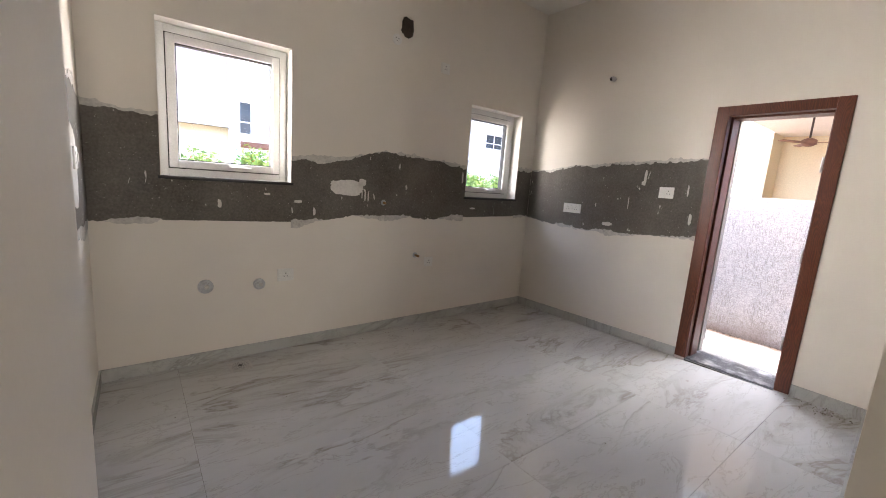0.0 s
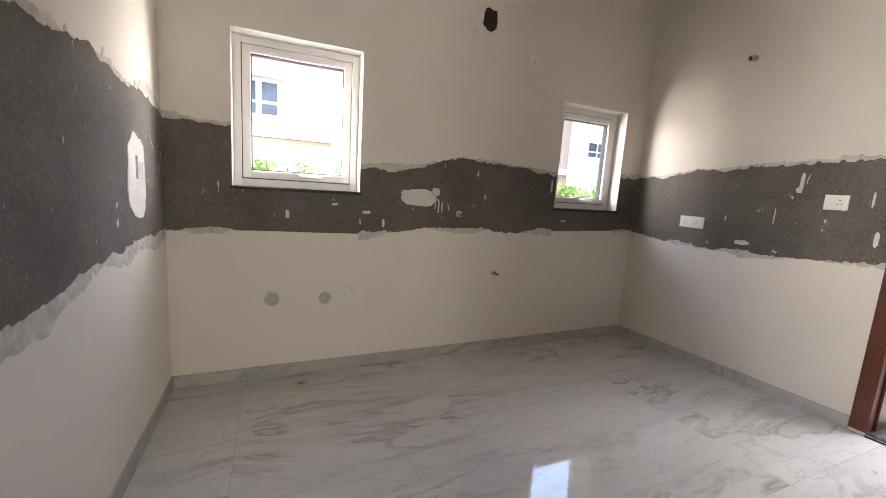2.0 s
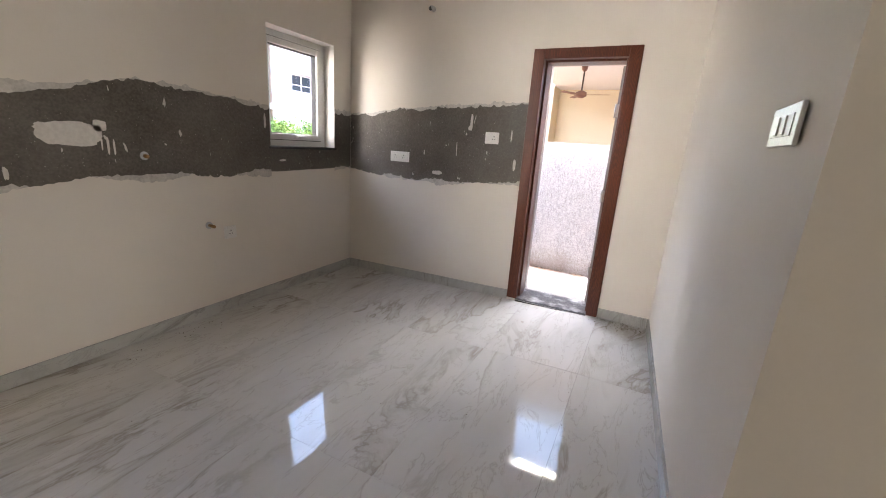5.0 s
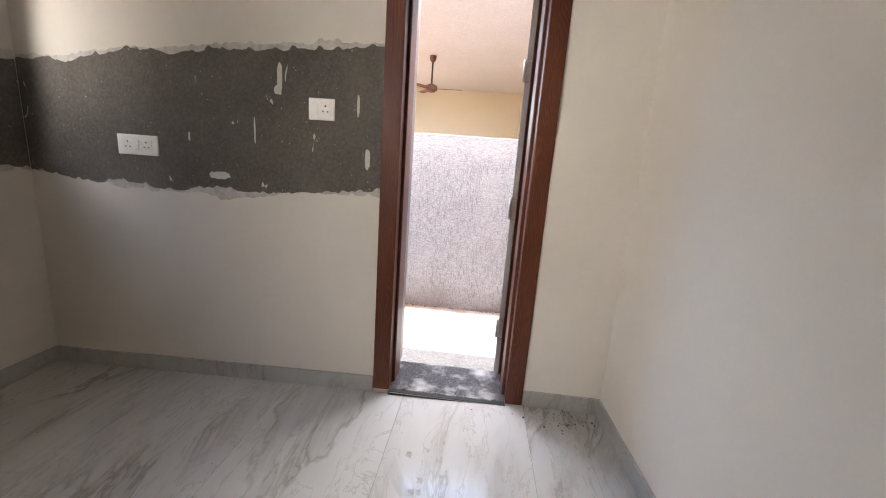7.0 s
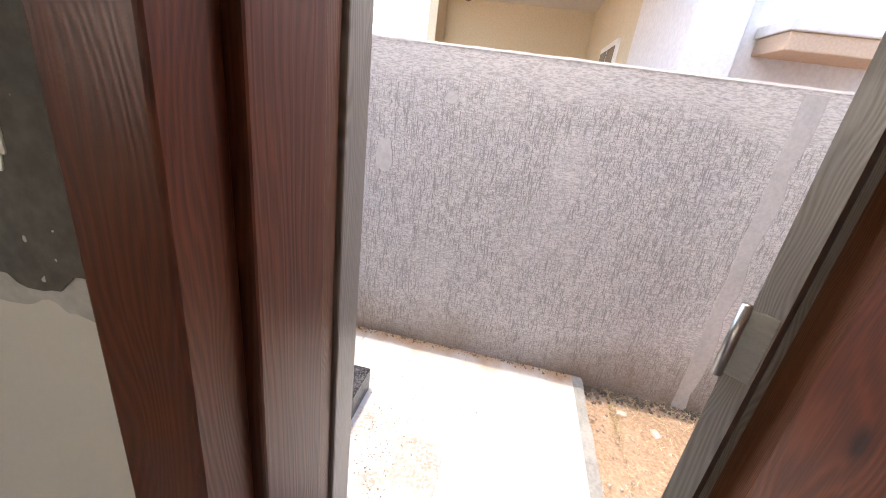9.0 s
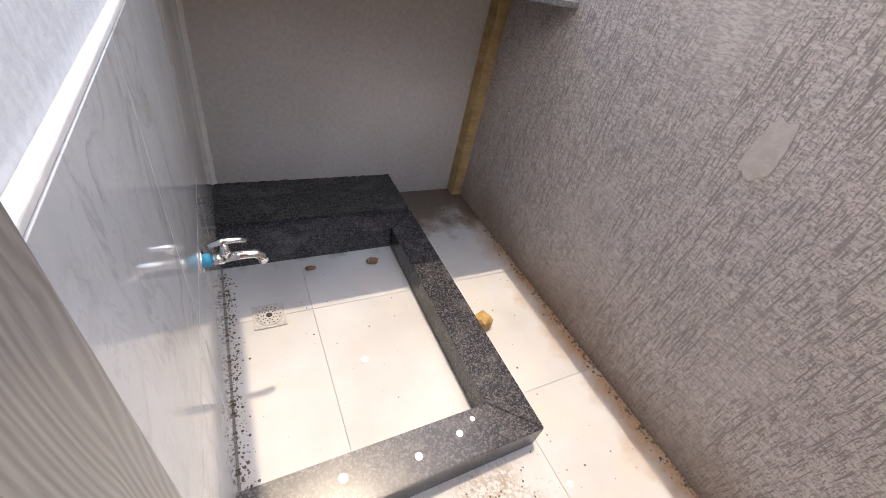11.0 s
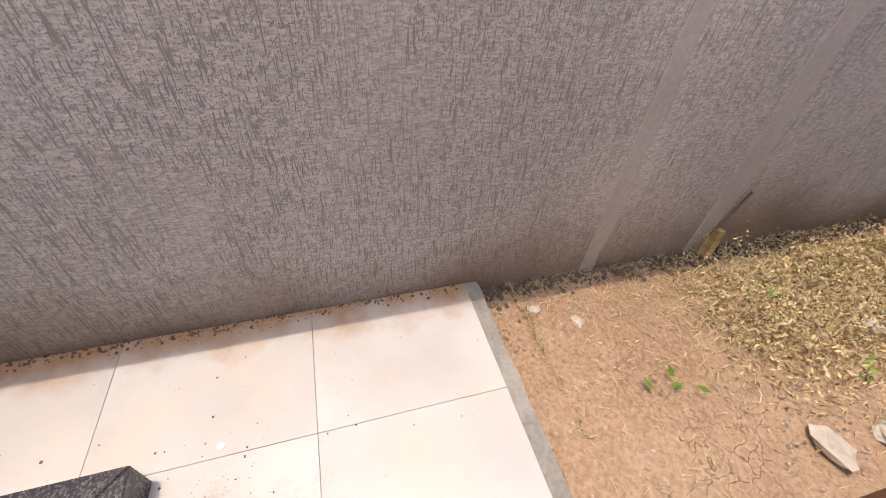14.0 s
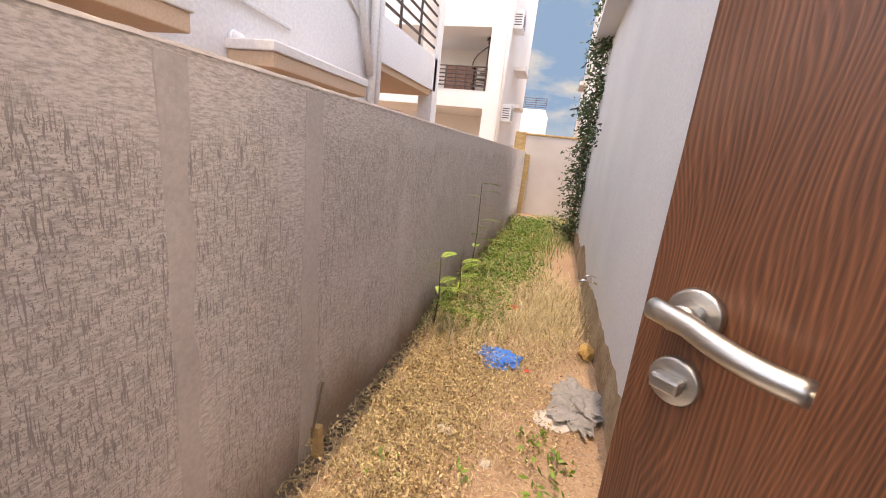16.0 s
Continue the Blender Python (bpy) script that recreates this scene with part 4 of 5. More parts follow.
# outer face of the house
struct(wall_with_holes("house_wall", "y", -11.5, 0.27, -0.4, 3.45, 0.291, 0.31, [(DOOR[0], DOOR[1], 0.0, DOOR[3])], HOUSE_WHITE), "rough white rendered outer house wall", "house wall")
bm = bmesh.new()
prev = None
for k in range(160):
    y = -11.4 + 8.6 * k / 159
    z = ZG + 0.30 + 0.16 * noise.noise((y * 0.9, 0, 5)) + 0.05 * noise.noise((y * 6, 0, 1)) + 0.02 * noise.noise((y * 25, 0, 1))
    o = 0.012 + 0.008 * noise.noise((y * 8, 4, 0))
    row = [bm.verts.new((0.31 + o * 1.6, y, ZG - 0.1)), bm.verts.new((0.31 + o, y, z * 0.5 + ZG * 0.5)), bm.verts.new((0.3105, y, z))]
    if prev:
        for q in range(2):
            bm.faces.new((prev[q], prev[q + 1], row[q + 1], row[q]))
    prev = row
struct(finish("plinth_plaster", bm, mottled("stained_plinth", (0.20, 0.13, 0.07), (0.48, 0.38, 0.26), 3, 0.9, 25, 0.8, 0.02)), "soil stained rough plinth plaster at the wall foot", "plinth")

# tap niche: wall tiles
wt = struct(box("tile_backing", 0.31, -1.862, ZS, 0.316, YE - 0.001, 1.0, CONCRETE), "mortar bed under the wall tiles", "tile bed")
ty = [-1.862, -1.34, -0.74, -0.14 + 0.0, YE - 0.002]
tz = [ZS + 0.006, 0.42, 1.018]
for a, b in zip(ty, ty[1:]):
    for c, d in zip(tz, tz[1:]):
        box("tile", 0.316, a + 0.001, c + 0.001, 0.326, b - 0.001, d - 0.001, WALLTILE, wt, 0.001)
struct(box("tile_edge_grout", 0.31, -1.862, 1.018, 0.325, YE - 0.03, 1.028, WHITE_PUTTY, None, 0.002), "white cement finishing line above the tiles", "grout line")
bm = bmesh.new()
prev = None
for k in range(50):
    z = ZS + 0.1 + (1.0 - ZS - 0.1) * k / 49
    o = 0.004 + 0.010 * abs(noise.noise((z * 14, 0, 0)))
    row = [bm.verts.new((0.326, YE - o * 1.4, z)), bm.verts.new((0.332 + o * 0.6, YE - o * 0.8, z)), bm.verts.new((0.34 + o, YE, z))]
    if prev:
        for q in range(2):
            bm.faces.new((prev[q], prev[q + 1], row[q + 1], row[q]))
    prev = row
struct(finish("mortar_fillet", bm, WHITE_PUTTY), "crumbly mortar fillet in the corner", "mortar")

# granite basin kerb, rough block, shelf, step
basin = thing("wash_basin_kerb", "black granite kerb framing a floor wash area", "wash area")
KX0, KX1, KXI, KY0, KYI0, KYI1, KY1, KZ = 0.327, 1.282, 1.125, -1.686, -1.535, -0.52, -0.373, -0.057


def mitre(name, corners, parent, mat=GRANITE):
    bm = bmesh.new()
    lo = [bm.verts.new((x, y, ZS)) for x, y in corners]
    hi = [bm.verts.new((x, y, KZ)) for x, y in corners]
    n = len(corners)
    bm.faces.new(lo[::-1])
    bm.faces.new(hi)
    for k in range(n):
        bm.faces.new((lo[k], lo[(k + 1) % n], hi[(k + 1) % n], hi[k]))
    bmesh.ops.bevel(bm, geom=list(bm.edges), offset=0.003, segments=2, affect="EDGES")
    return part(name, bm, mat, parent)


mitre("kerb_near", [(KX0, KY0), (KX1, KY0), (KXI, KYI0), (KX0, KYI0)], basin)
mitre("kerb_side", [(KX1 + 0.001, KY0 + 0.002), (KX1 + 0.001, KY1 - 0.002), (KXI + 0.001, KYI1 - 0.001), (KXI + 0.001, KYI0 + 0.001)], basin)
mitre("kerb_far", [(KX0, KYI1), (KXI, KYI1), (KX1, KY1), (KX0, KY1)], basin)
bm = bmesh.new()
nx, ny = 40, 18
gv = {}
for i in range(nx + 1):
    for j in range(ny + 1):
        x, y = KX0 + (KX1 - 0.01 - KX0) * i / nx, KY1 + 0.002 + (YE - 0.002 - KY1 - 0.002) * j / ny
        z = -0.042 + (0.006 * noise.noise((x * 40, y * 40, 0)) + 0.004 * noise.noise((x * 90, y * 90, 4)))
        gv[i, j] = bm.verts.new((x, y, z))
for i in range(nx):
    for j in range(ny):
        bm.faces.new((gv[i, j], gv[i + 1, j], gv[i + 1, j + 1], gv[i, j + 1]))
low = {k: bm.verts.new((v.co.x, v.co.y, ZS)) for k, v in gv.items() if k[0] in (0, nx) or k[1] in (0, ny)}
for i in range(nx):
    for j in (0, ny):
        bm.faces.new((gv[i, j], gv[i + 1, j], low[i + 1, j], low[i, j]))
for j in range(ny):
    for i in (0, nx):
        bm.faces.new((gv[i, j], gv[i, j + 1], low[i, j + 1], low[i, j]))
tagged(finish("granite_block", bm, GRANITE_ROUGH), "rough flamed black granite scrubbing slab on the floor", "stone slab")
tagged(box("granite_shelf", 0.328, -0.58, 1.036, XC - 0.001, YE - 0.001, 1.06, GRANITE_SHELF, None, 0.003), "grey granite shelf slab built between the walls", "shelf")
struct(box("door_step", 0.311, -2.62, ZS, 0.66, -1.87, -0.085, GRANITE_SHELF, None, 0.004), "grey granite step below the door sill", "step")
box("shelf_joint", 0.33, YE - 0.012, 1.0605, XC - 0.1, YE - 0.001, 1.068, RUBBER, bpy.data.objects["granite_shelf"])

yard = struct(box("yard_slab", 0.311, -2.76, -0.4, XC, YE, ZS - 0.006, CONCRETE), "cement slab under the yard tiles", "yard floor")
bm = bmesh.new()
prev = None
for k in range(40):
    x = 0.32 + (XC - 0.32) * k / 39
    e = -2.78 - 0.012 - 0.018 * noise.noise((x * 5, 1, 0)) - 0.006 * noise.noise((x * 25, 1, 0))
    row = [bm.verts.new((x, -2.735, ZS - 0.0005)), bm.verts.new((x, e, ZS - 0.004)), bm.verts.new((x, e - 0.02, ZG - 0.05))]
    if prev:
        for q in range(2):
            bm.faces.new((prev[q], prev[q + 1], row[q + 1], row[q]))
    prev = row
struct(finish("slab_edge", bm, CONCRETE), "rough cement edge of the yard slab", "slab edge")
floor_drain((0.486, -0.845, ZS + 0.003), 0.125, True, "floor drains")


def tap(y, z, x, scale, label, teal):
    root = thing("water_tap", label, "tap")
    disc("flange", (x, y, z), (1, 0, 0), 0.032 * scale, 0.006, CHROME, root)
    disc("tape", (x + 0.006, y, z), (1, 0, 0), 0.019 * scale, 0.018, TAPE if teal else STEEL, root, "blue thread tape")
    rod("body", [(x + 0.02, y, z), (x + 0.03, y, z), (x + 0.032, y, z), (x + 0.055, y, z + 0.001)], [0.012 * scale, 0.012 * scale, 0.015 * scale, 0.015 * scale], CHROME, root)
    rod("spout", [(x + 0.05, y, z), (x + 0.10, y, z + 0.006), (x + 0.135, y, z + 0.004), (x + 0.152, y, z - 0.010), (x + 0.157, y, z - 0.028)], [0.0125 * scale, 0.012 * scale, 0.012 * scale, 0.0125 * scale, 0.0135 * scale], CHROME, root, "", 16)
    st = rod("stem", [(x + 0.062, y, z + 0.008), (x + 0.062, y, z + 0.03), (x + 0.062, y, z + 0.052)], [0.013 * scale, 0.0125 * scale, 0.007 * scale], CHROME, root)
    rod("lever", [(x + 0.025, y - 0.004, z + 0.052), (x + 0.062, y, z + 0.062), (x + 0.10, y + 0.006, z + 0.056), (x + 0.118, y + 0.008, z + 0.05)], [0.006, 0.009, 0.007, 0.006], CHROME, st)


tap(-1.075, 0.375, 0.326, 1.05, "chrome lever water tap on the tiled wall", True)
tap(-6.41, 0.20, 0.312, 0.8, "small chrome garden tap on the house wall", False)


# ---------- loose matter ----------
def scrap(name, c, r, mat, label, category, seed, flat=0.5, n=2, jag=0.35):
    bm = bmesh.new()
    bmesh.ops.create_icosphere(bm, subdivisions=n, radius=1.0)
    low = 9
    for v in bm.verts:
        q = v.co.copy()
        s = 1 + jag * noise.noise((q.x * 1.7 + seed, q.y * 1.7, q.z * 1.7)) + jag * 0.5 * noise.noise((q.x * 5 + seed, q.y * 5, q.z * 5))
        v.co = Vector((q.x * r[0] * s, q.y * r[1] * s, q.z * flat * min(r[0], r[1]) * s))
    low = min(v.co.z for v in bm.verts)
    bmesh.ops.translate(bm, verts=bm.verts, vec=(c[0], c[1], c[2] - low - 0.004))
    return tagged(finish(name, bm, mat), label, category)


scrap("brick_piece", (1.36, -1.14, ZS), (0.055, 0.04), BROKENBRICK, "broken ochre brick piece leaning on the kerb", "brick piece", 3, 0.9, 2, 0.5)
scrap("dry_leaf", (1.0, -0.62, ZS + 0.002), (0.03, 0.022), DRYLEAF, "crumpled dry leaf on the yard floor", "leaf", 5, 0.6)
scrap("dry_leaf", (0.70, -0.60, ZS + 0.002), (0.026, 0.016), DRYLEAF, "crumpled dry leaf on the yard floor", "leaf", 9, 0.4)
for x, y, rx, ry, s in ((0.86, -3.73, 0.085, 0.05, 1), (0.82, -3.97, 0.075, 0.055, 2), (0.66, -4.0, 0.05, 0.05, 4), (1.52, -3.15, 0.03, 0.025, 5), (1.62, -3.0, 0.02, 0.03, 6), (0.62, -3.9, 0.04, 0.03, 8), (0.95, -4.25, 0.03, 0.03, 9), (1.2, -4.4, 0.05, 0.04, 10)):
    scrap("stone_chip", (x, y, ZG), (rx, ry), STONE, "pale broken stone chip lying on the soil", "stone", s * 3, 0.45, 2, 0.5)
scrap("brick_piece", (0.38, -5.7, ZG), (0.07, 0.10), BROKENBRICK, "old brick lying at the foot of the house wall", "brick piece", 12, 0.8, 2, 0.25)
scrap("plastic_bag", (1.045, -5.33, ZG), (0.15, 0.13), BLUEBAG, "crumpled bright blue plastic bag on the soil", "plastic bag", 14, 0.2, 5, 0.75)
scrap("plastic_bag", (0.47, -4.95, ZG), (0.13, 0.22), CLEARBAG, "crumpled clear plastic bag by the house wall", "plastic bag", 19, 0.22, 5, 0.95)
scrap("plastic_bag", (1.35, -13.0, ZG), (0.14, 0.1), CLEARBAG, "pale plastic bag in the weeds", "plastic bag", 23, 0.3, 3, 0.4)
scrap("cement_sheet", (0.62, -4.75, ZG), (0.14, 0.09), PUTTY, "flat broken board lying on the soil", "board", 27, 0.12, 2, 0.3)
cap = disc("bottle_cap", (0.82, -5.26, ZG + 0.002), (0.2, 0.3, 1), 0.018, 0.012, REDPLASTIC)
tagged(cap, "small red bottle cap on the soil", "bottle cap")
bt = thing("plastic_bottle", "red and yellow plastic bottle lying in dry grass", "bottle")
rod("body", [(1.0, -6.4, ZG + 0.045), (1.06, -6.38, ZG + 0.045), (1.075, -6.375, ZG + 0.045)], 0.03, REDPLASTIC, bt)
rod("neck", [(1.076, -6.375, ZG + 0.045), (1.10, -6.37, ZG + 0.045), (1.12, -6.362, ZG + 0.045)], [0.03, 0.026, 0.012], YELLOWPLASTIC, bt)
rod("base", [(0.96, -6.415, ZG + 0.045), (0.999, -6.4, ZG + 0.045)], 0.029, CLEARBAG, bt)
wb = thing("wood_offcut", "weathered wooden offcut leaning on the boundary wall", "wood offcut")
rod("batten", [(1.73, -3.97, ZG), (1.752, -3.99, ZG + 0.16)], 0.03, OCHRE, wb, "", 4)
rod("stick", [(1.74, -3.93, ZG + 0.14), (1.765, -4.05, ZG + 0.36)], 0.006, BARK, wb, "", 6)


def blades(name, boxes, mat, label, count, length, width, lean, seed, z=ZG):
    """Thin bent blades over stretches (x0, x1, y0, y1, weight); one object of stuff."""
    rng = np.random.default_rng(seed)
    V, F = [], []
    tot = sum(b[4] for b in boxes)
    for x0, x1, ya, yb, w in boxes:
        for _ in range(int(count * w / tot)):
            x, y = float(np.clip(rng.uniform(x0, x1) + rng.normal(0, 0.12), 0.36, 1.755)), min(rng.uniform(ya, yb) + rng.normal(0, 0.28), -2.95)
            L, a, t = length * rng.uniform(0.4, 1.2), rng.uniform(0, 2 * math.pi), lean * rng.uniform(0.4, 1.3)
            dx, dy = math.cos(a), math.sin(a)
            px, py = -dy * width, dx * width
            k = len(V)
            m1, h1 = 0.5 * L * math.sin(t * 0.6), 0.5 * L * math.cos(t * 0.6)
            m2, h2 = m1 + 0.5 * L * math.sin(t * 1.3), h1 + 0.5 * L * math.cos(t * 1.3)
            zz = z - 0.01
            V += [(x - px, y - py, zz), (x + px, y + py, zz), (x + dx * m1 + px * 0.8, y + dy * m1 + py * 0.8, zz + h1), (x + dx * m1 - px * 0.8, y + dy * m1 - py * 0.8, zz + h1), (x + dx * m2, y + dy * m2, max(zz + h2, zz + 0.004))]
            F += [(k, k + 1, k + 2, k + 3), (k + 3, k + 2, k + 4)]
    return tagged(raw(name, V, F, mat), label, "grass", kind="stuff")


def leaves(name, centres, mat, count, spread, size, seed, parent=None, up=0.5):
    """Many small pointed leaves scattered round centres."""
    rng = np.random.default_rng(seed)
    V, F = [], []
    for c in centres:
        for _ in range(count):
            p = np.array(c) + rng.normal(0, 1, 3) * np.array(spread)
            d = rng.normal(0, 1, 3)
            d[2] = d[2] * 0.6 + up * rng.uniform(-0.4, 1)
            d /= np.linalg.norm(d)
            s = np.cross(d, rng.normal(0, 1, 3))
            s /= np.linalg.norm(s) + 1e-6
            L = size * rng.uniform(0.6, 1.3)
            k = len(V)
            V += [tuple(p), tuple(p + d * L * 0.5 + s * L * 0.2), tuple(p + d * L), tuple(p + d * L * 0.5 - s * L * 0.2)]
            F.append((k, k + 1, k + 2, k + 3))
    return raw(name, V, F, mat, parent)


blades("dry_grass", [(1.2, 1.72, -5.2, -3.7, 1.0), (0.8, 1.6, -5.3, -4.1, 0.8), (0.5, 1.5, -6.2, -5.3, 0.5)], DRYGRASS, "short dry yellow grass patches on the soil", 9500, 0.075, 0.0024, 1.25, 1)
blades("dry_grass", [(0.45, 1.25, -7.3, -5.9, 1.6), (1.2, 1.72, -7.0, -5.6, 1.0)], DRYGRASS, "long dry yellow grass tuft bent over", 5200, 0.30, 0.0030, 1.35, 2)
blades("green_weeds", [(1.15, 1.72, -7.4, -5.6, 0.7), (0.75, 1.74, -12.5, -7.2, 2.2), (0.45, 1.1, -13.8, -9.5, 1.0)], WEED, "green weeds and grass along the wall", 5200, 0.22, 0.004, 0.8, 3)
blades("fallen_straw", [(0.4, 1.74, -6, -2.9, 1.0), (1.55, 1.74, -5, -2.85, 0.7)], STRAW, "dry straw and stalks scattered on the soil", 5000, 0.045, 0.0016, 2.4, 4, ZG + 0.02)
nl = leaves("weed_leaves", [(1.74 - 0.6 * random.random() ** 1.5, -5.75 - 1.6 * random.random(), ZG + 0.06 + 0.10 * random.random()) for _ in range(80)], LEAF, 34, (0.07, 0.09, 0.05), 0.04, 7)
tagged(nl, "low green leafy weeds at the wall foot", "weeds", kind="stuff")
wl = leaves("weed_leaves", [(1.0 + 0.65 * random.random(), -7 - 5.2 * random.random(), ZG + 0.08 + 0.09 * random.random()) for _ in range(120)], LEAF, 34, (0.09, 0.11, 0.05), 0.05, 6)
tagged(wl, "low green leafy weeds along the wall", "weeds", kind="stuff")
for x, y, s in ((0.58, -4.34, 1), (0.66, -4.2, 2), (0.72, -4.5, 3), (1.05, -4.12, 4), (0.8, -4.0, 5), (1.2, -3.3, 6), (1.42, -4.0, 7)):
    pl = thing("weed_plant", "small green weed growing in dry soil", "plant", "small weeds")
    n = 26 if s < 4 else 9
    tagged(leaves("leaf_rosette", [(x, y, ZG + 0.03)], LEAF, n, (0.045, 0.045, 0.015), 0.05, 20 + s, pl, 0.6), kind="stuff")


def fern_plant(x, y, h, seed):
    pl = thing("wild_shrub", "thin wild shrub with feathery leaves by the wall", "shrub", "feathery shrubs")
    rng = np.random.default_rng(seed)
    stem = [(x, y, ZG - 0.02), (x - 0.03, y + 0.03, ZG + h * 0.5), (x - 0.02, y + 0.06, ZG + h)]
    rod("stem", stem, [0.008, 0.006, 0.003], BARK, pl, "", 6)
    for k in range(11):
        u = 0.3 + 0.7 * k / 10
        p = np.array([x - 0.03 * min(1, 2 * u), y + 0.06 * u, ZG + h * u])
        a = rng.uniform(0, 2 * math.pi)
        d = np.array([math.cos(a) * 0.8 - 0.3, math.sin(a) * 0.8 + 0.2, 0.35])
        V, F = [], []
        L = rng.uniform(0.22, 0.36)
        sd = np.cross(d, [0, 0, 1])
        sd /= np.linalg.norm(sd)
        for i in range(15):
            q = p + d * L * (i + 1) / 15 - np.array([0, 0, 0.10]) * L * ((i + 1) / 15) ** 2 * 3
            for sg in (-1, 1):
                w = 0.052 * math.sin(math.pi * (0.15 + 0.8 * i / 15))
                kk = len(V)
                V += [tuple(q), tuple(q + sd * sg * w * 0.5 + d * 0.009), tuple(q + sd * sg * w + d * 0.006), tuple(q + sd * sg * w * 0.5 - d * 0.007)]
                F.append((kk, kk + 1, kk + 2, kk + 3))
        raw("frond", V, F, FERN, pl)


fern_plant(1.66, -5.62, 0.66, 1)
fern_plant(1.66, -7.08, 1.18, 2)
fern_plant(1.62, -6.25, 0.5, 3)

mats = [(1.05 + 0.62 * random.random(), -3.75 - 1.75 * random.random(), ZG + 0.035 + 0.03 * random.random()) for _ in range(150)] + [(0.62 + 0.6 * random.random(), -4.3 - 1.3 * random.random(), ZG + 0.03) for _ in range(60)]
tagged(leaves("dry_weed_mat", mats, DRYWEED, 48, (0.075, 0.085, 0.022), 0.023, 91, None, 0.7), "low matted yellowing weeds on the soil", "weeds", kind="stuff")
tall = [(1.0 + 0.7 * random.random(), -3.8 - 2.0 * random.random(), ZG + 0.10 + 0.07 * random.random()) for _ in range(46)]
tagged(leaves("dry_weed_tops", tall, DRYWEED, 40, (0.014, 0.014, 0.045), 0.016, 92, None, 0.7), "thin yellow green weed tops above the mat", "weeds", kind="stuff")

# pebbles and dirt, uncountable
rng = np.random.default_rng(5)
V, F = [], []


def chip(x, y, z, r):
    k = len(V)
    pts = [(math.cos(a) * r * rng.uniform(0.6, 1.2), math.sin(a) * r * rng.uniform(0.6, 1.2)) for a in (0.2, 1.4, 2.7, 3.9, 5.2)]
    V.extend([(x + p, y + q, z) for p, q in pts] + [(x + p * 0.5, y + q * 0.5, z + r * 0.7) for p, q in pts])
    F.append((k + 5, k + 6, k + 7, k + 8, k + 9))
    F.extend([(k + i, k + (i + 1) % 5, k + 5 + (i + 1) % 5, k + 5 + i) for i in range(5)])


for _ in range(6000):
    chip(rng.uniform(0.36, 1.76), rng.uniform(-6.5, -2.8), ZG - 0.008 + rng.uniform(0, 0.012), 0.003 + 0.011 * rng.random() ** 4)
for _ in range(700):
    chip(XC - 0.005 - abs(rng.normal(0, 0.08)), rng.uniform(-7, -2.8), ZG - 0.002, 0.004 + 0.016 * rng.random() ** 3)
tagged(raw("pebbles", V, F, PEBBLE), "small pebbles and soil crumbs on the ground", "pebbles", kind="stuff")
V, F = [], []
for _ in range(700):
    chip(XC - 0.003 - abs(rng.normal(0, 0.022)), rng.uniform(-2.7, -0.12), ZS, 0.002 + 0.006 * rng.random() ** 3)
for _ in range(260):
    chip(rng.uniform(0.34, 1.7), rng.uniform(-2.7, -0.4), ZS, 0.0012 + 0.004 * rng.random() ** 5)
for _ in range(350):
    chip(0.328 + abs(rng.normal(0, 0.02)), rng.uniform(-1.5, -0.55), ZS, 0.002 + 0.005 * rng.random() ** 3)
for _ in range(420):
    chip(rng.normal(0.98, 0.16), rng.normal(-1.86, 0.07), ZS, 0.0012 + 0.0035 * rng.random() ** 3)
for _ in range(150):
    chip(rng.uniform(1.3, 1.7), rng.uniform(-0.4, -0.12), ZS, 0.002 + 0.005 * rng.random() ** 3)
# Dark litter along the wall foot, packed dense to deepen its shadow strip.
for _ in range(2600):
    chip(XC - 0.003 - abs(rng.normal(0, 0.04)), rng.uniform(-6.5, -2.8), ZG + rng.uniform(-0.004, 0.016), 0.004 + 0.012 * rng.random() ** 2)
tagged(raw("dirt_and_shade_crumbs", V, F, DIRTSPECK), "dark dirt crumbs on the yard floor, also darkening the shadow strip at the wall foot", "dirt", kind="stuff")
V, F = [], []
for _ in range(90):
    px, py = rng.uniform(-3.9, -0.05), rng.uniform(-3.0, -0.05)
    chip(px, py, floor_z(px, py), 0.0015 + 0.004 * rng.random() ** 4)
for _ in range(60):
    chip(rng.normal(-0.10, 0.05), rng.normal(-2.83, 0.07), 0.0, 0.002 + 0.006 * rng.random() ** 2)
for _ in range(45):
    px, py = rng.normal(-1.95, 0.25), rng.normal(-0.14, 0.07)
    chip(px, min(py, -0.02), floor_z(px, min(py, -0.02)), 0.002 + 0.004 * rng.random() ** 2)
tagged(raw("floor_dirt", V, F, DIRTSPECK), "dark dirt crumbs on the marble floor", "dirt", kind="stuff")
for k in range(14):
    bm = bmesh.new()
    cx, cy, rr = rng.uniform(-0.95, -0.35), rng.uniform(-2.45, -2.15), rng.uniform(0.008, 0.03)
    bm.faces.new([bm.verts.new((cx + rr * rng.uniform(0.6, 1.1) * math.cos(a), cy + rr * rng.uniform(0.6, 1.1) * math.sin(a), floor_z(cx, cy + 0.03) + 0.001)) for a in (2 * math.pi * i / 12 for i in range(12))])
    tagged(finish("floor_stain", bm, mottled("dusty_print", (0.30, 0.28, 0.26), (0.42, 0.40, 0.37), 30, 0.7) if k == 0 else bpy.data.materials["dusty_print"]), "dull dusty stain on the shiny floor", "stain", "floor stains", "stuff")
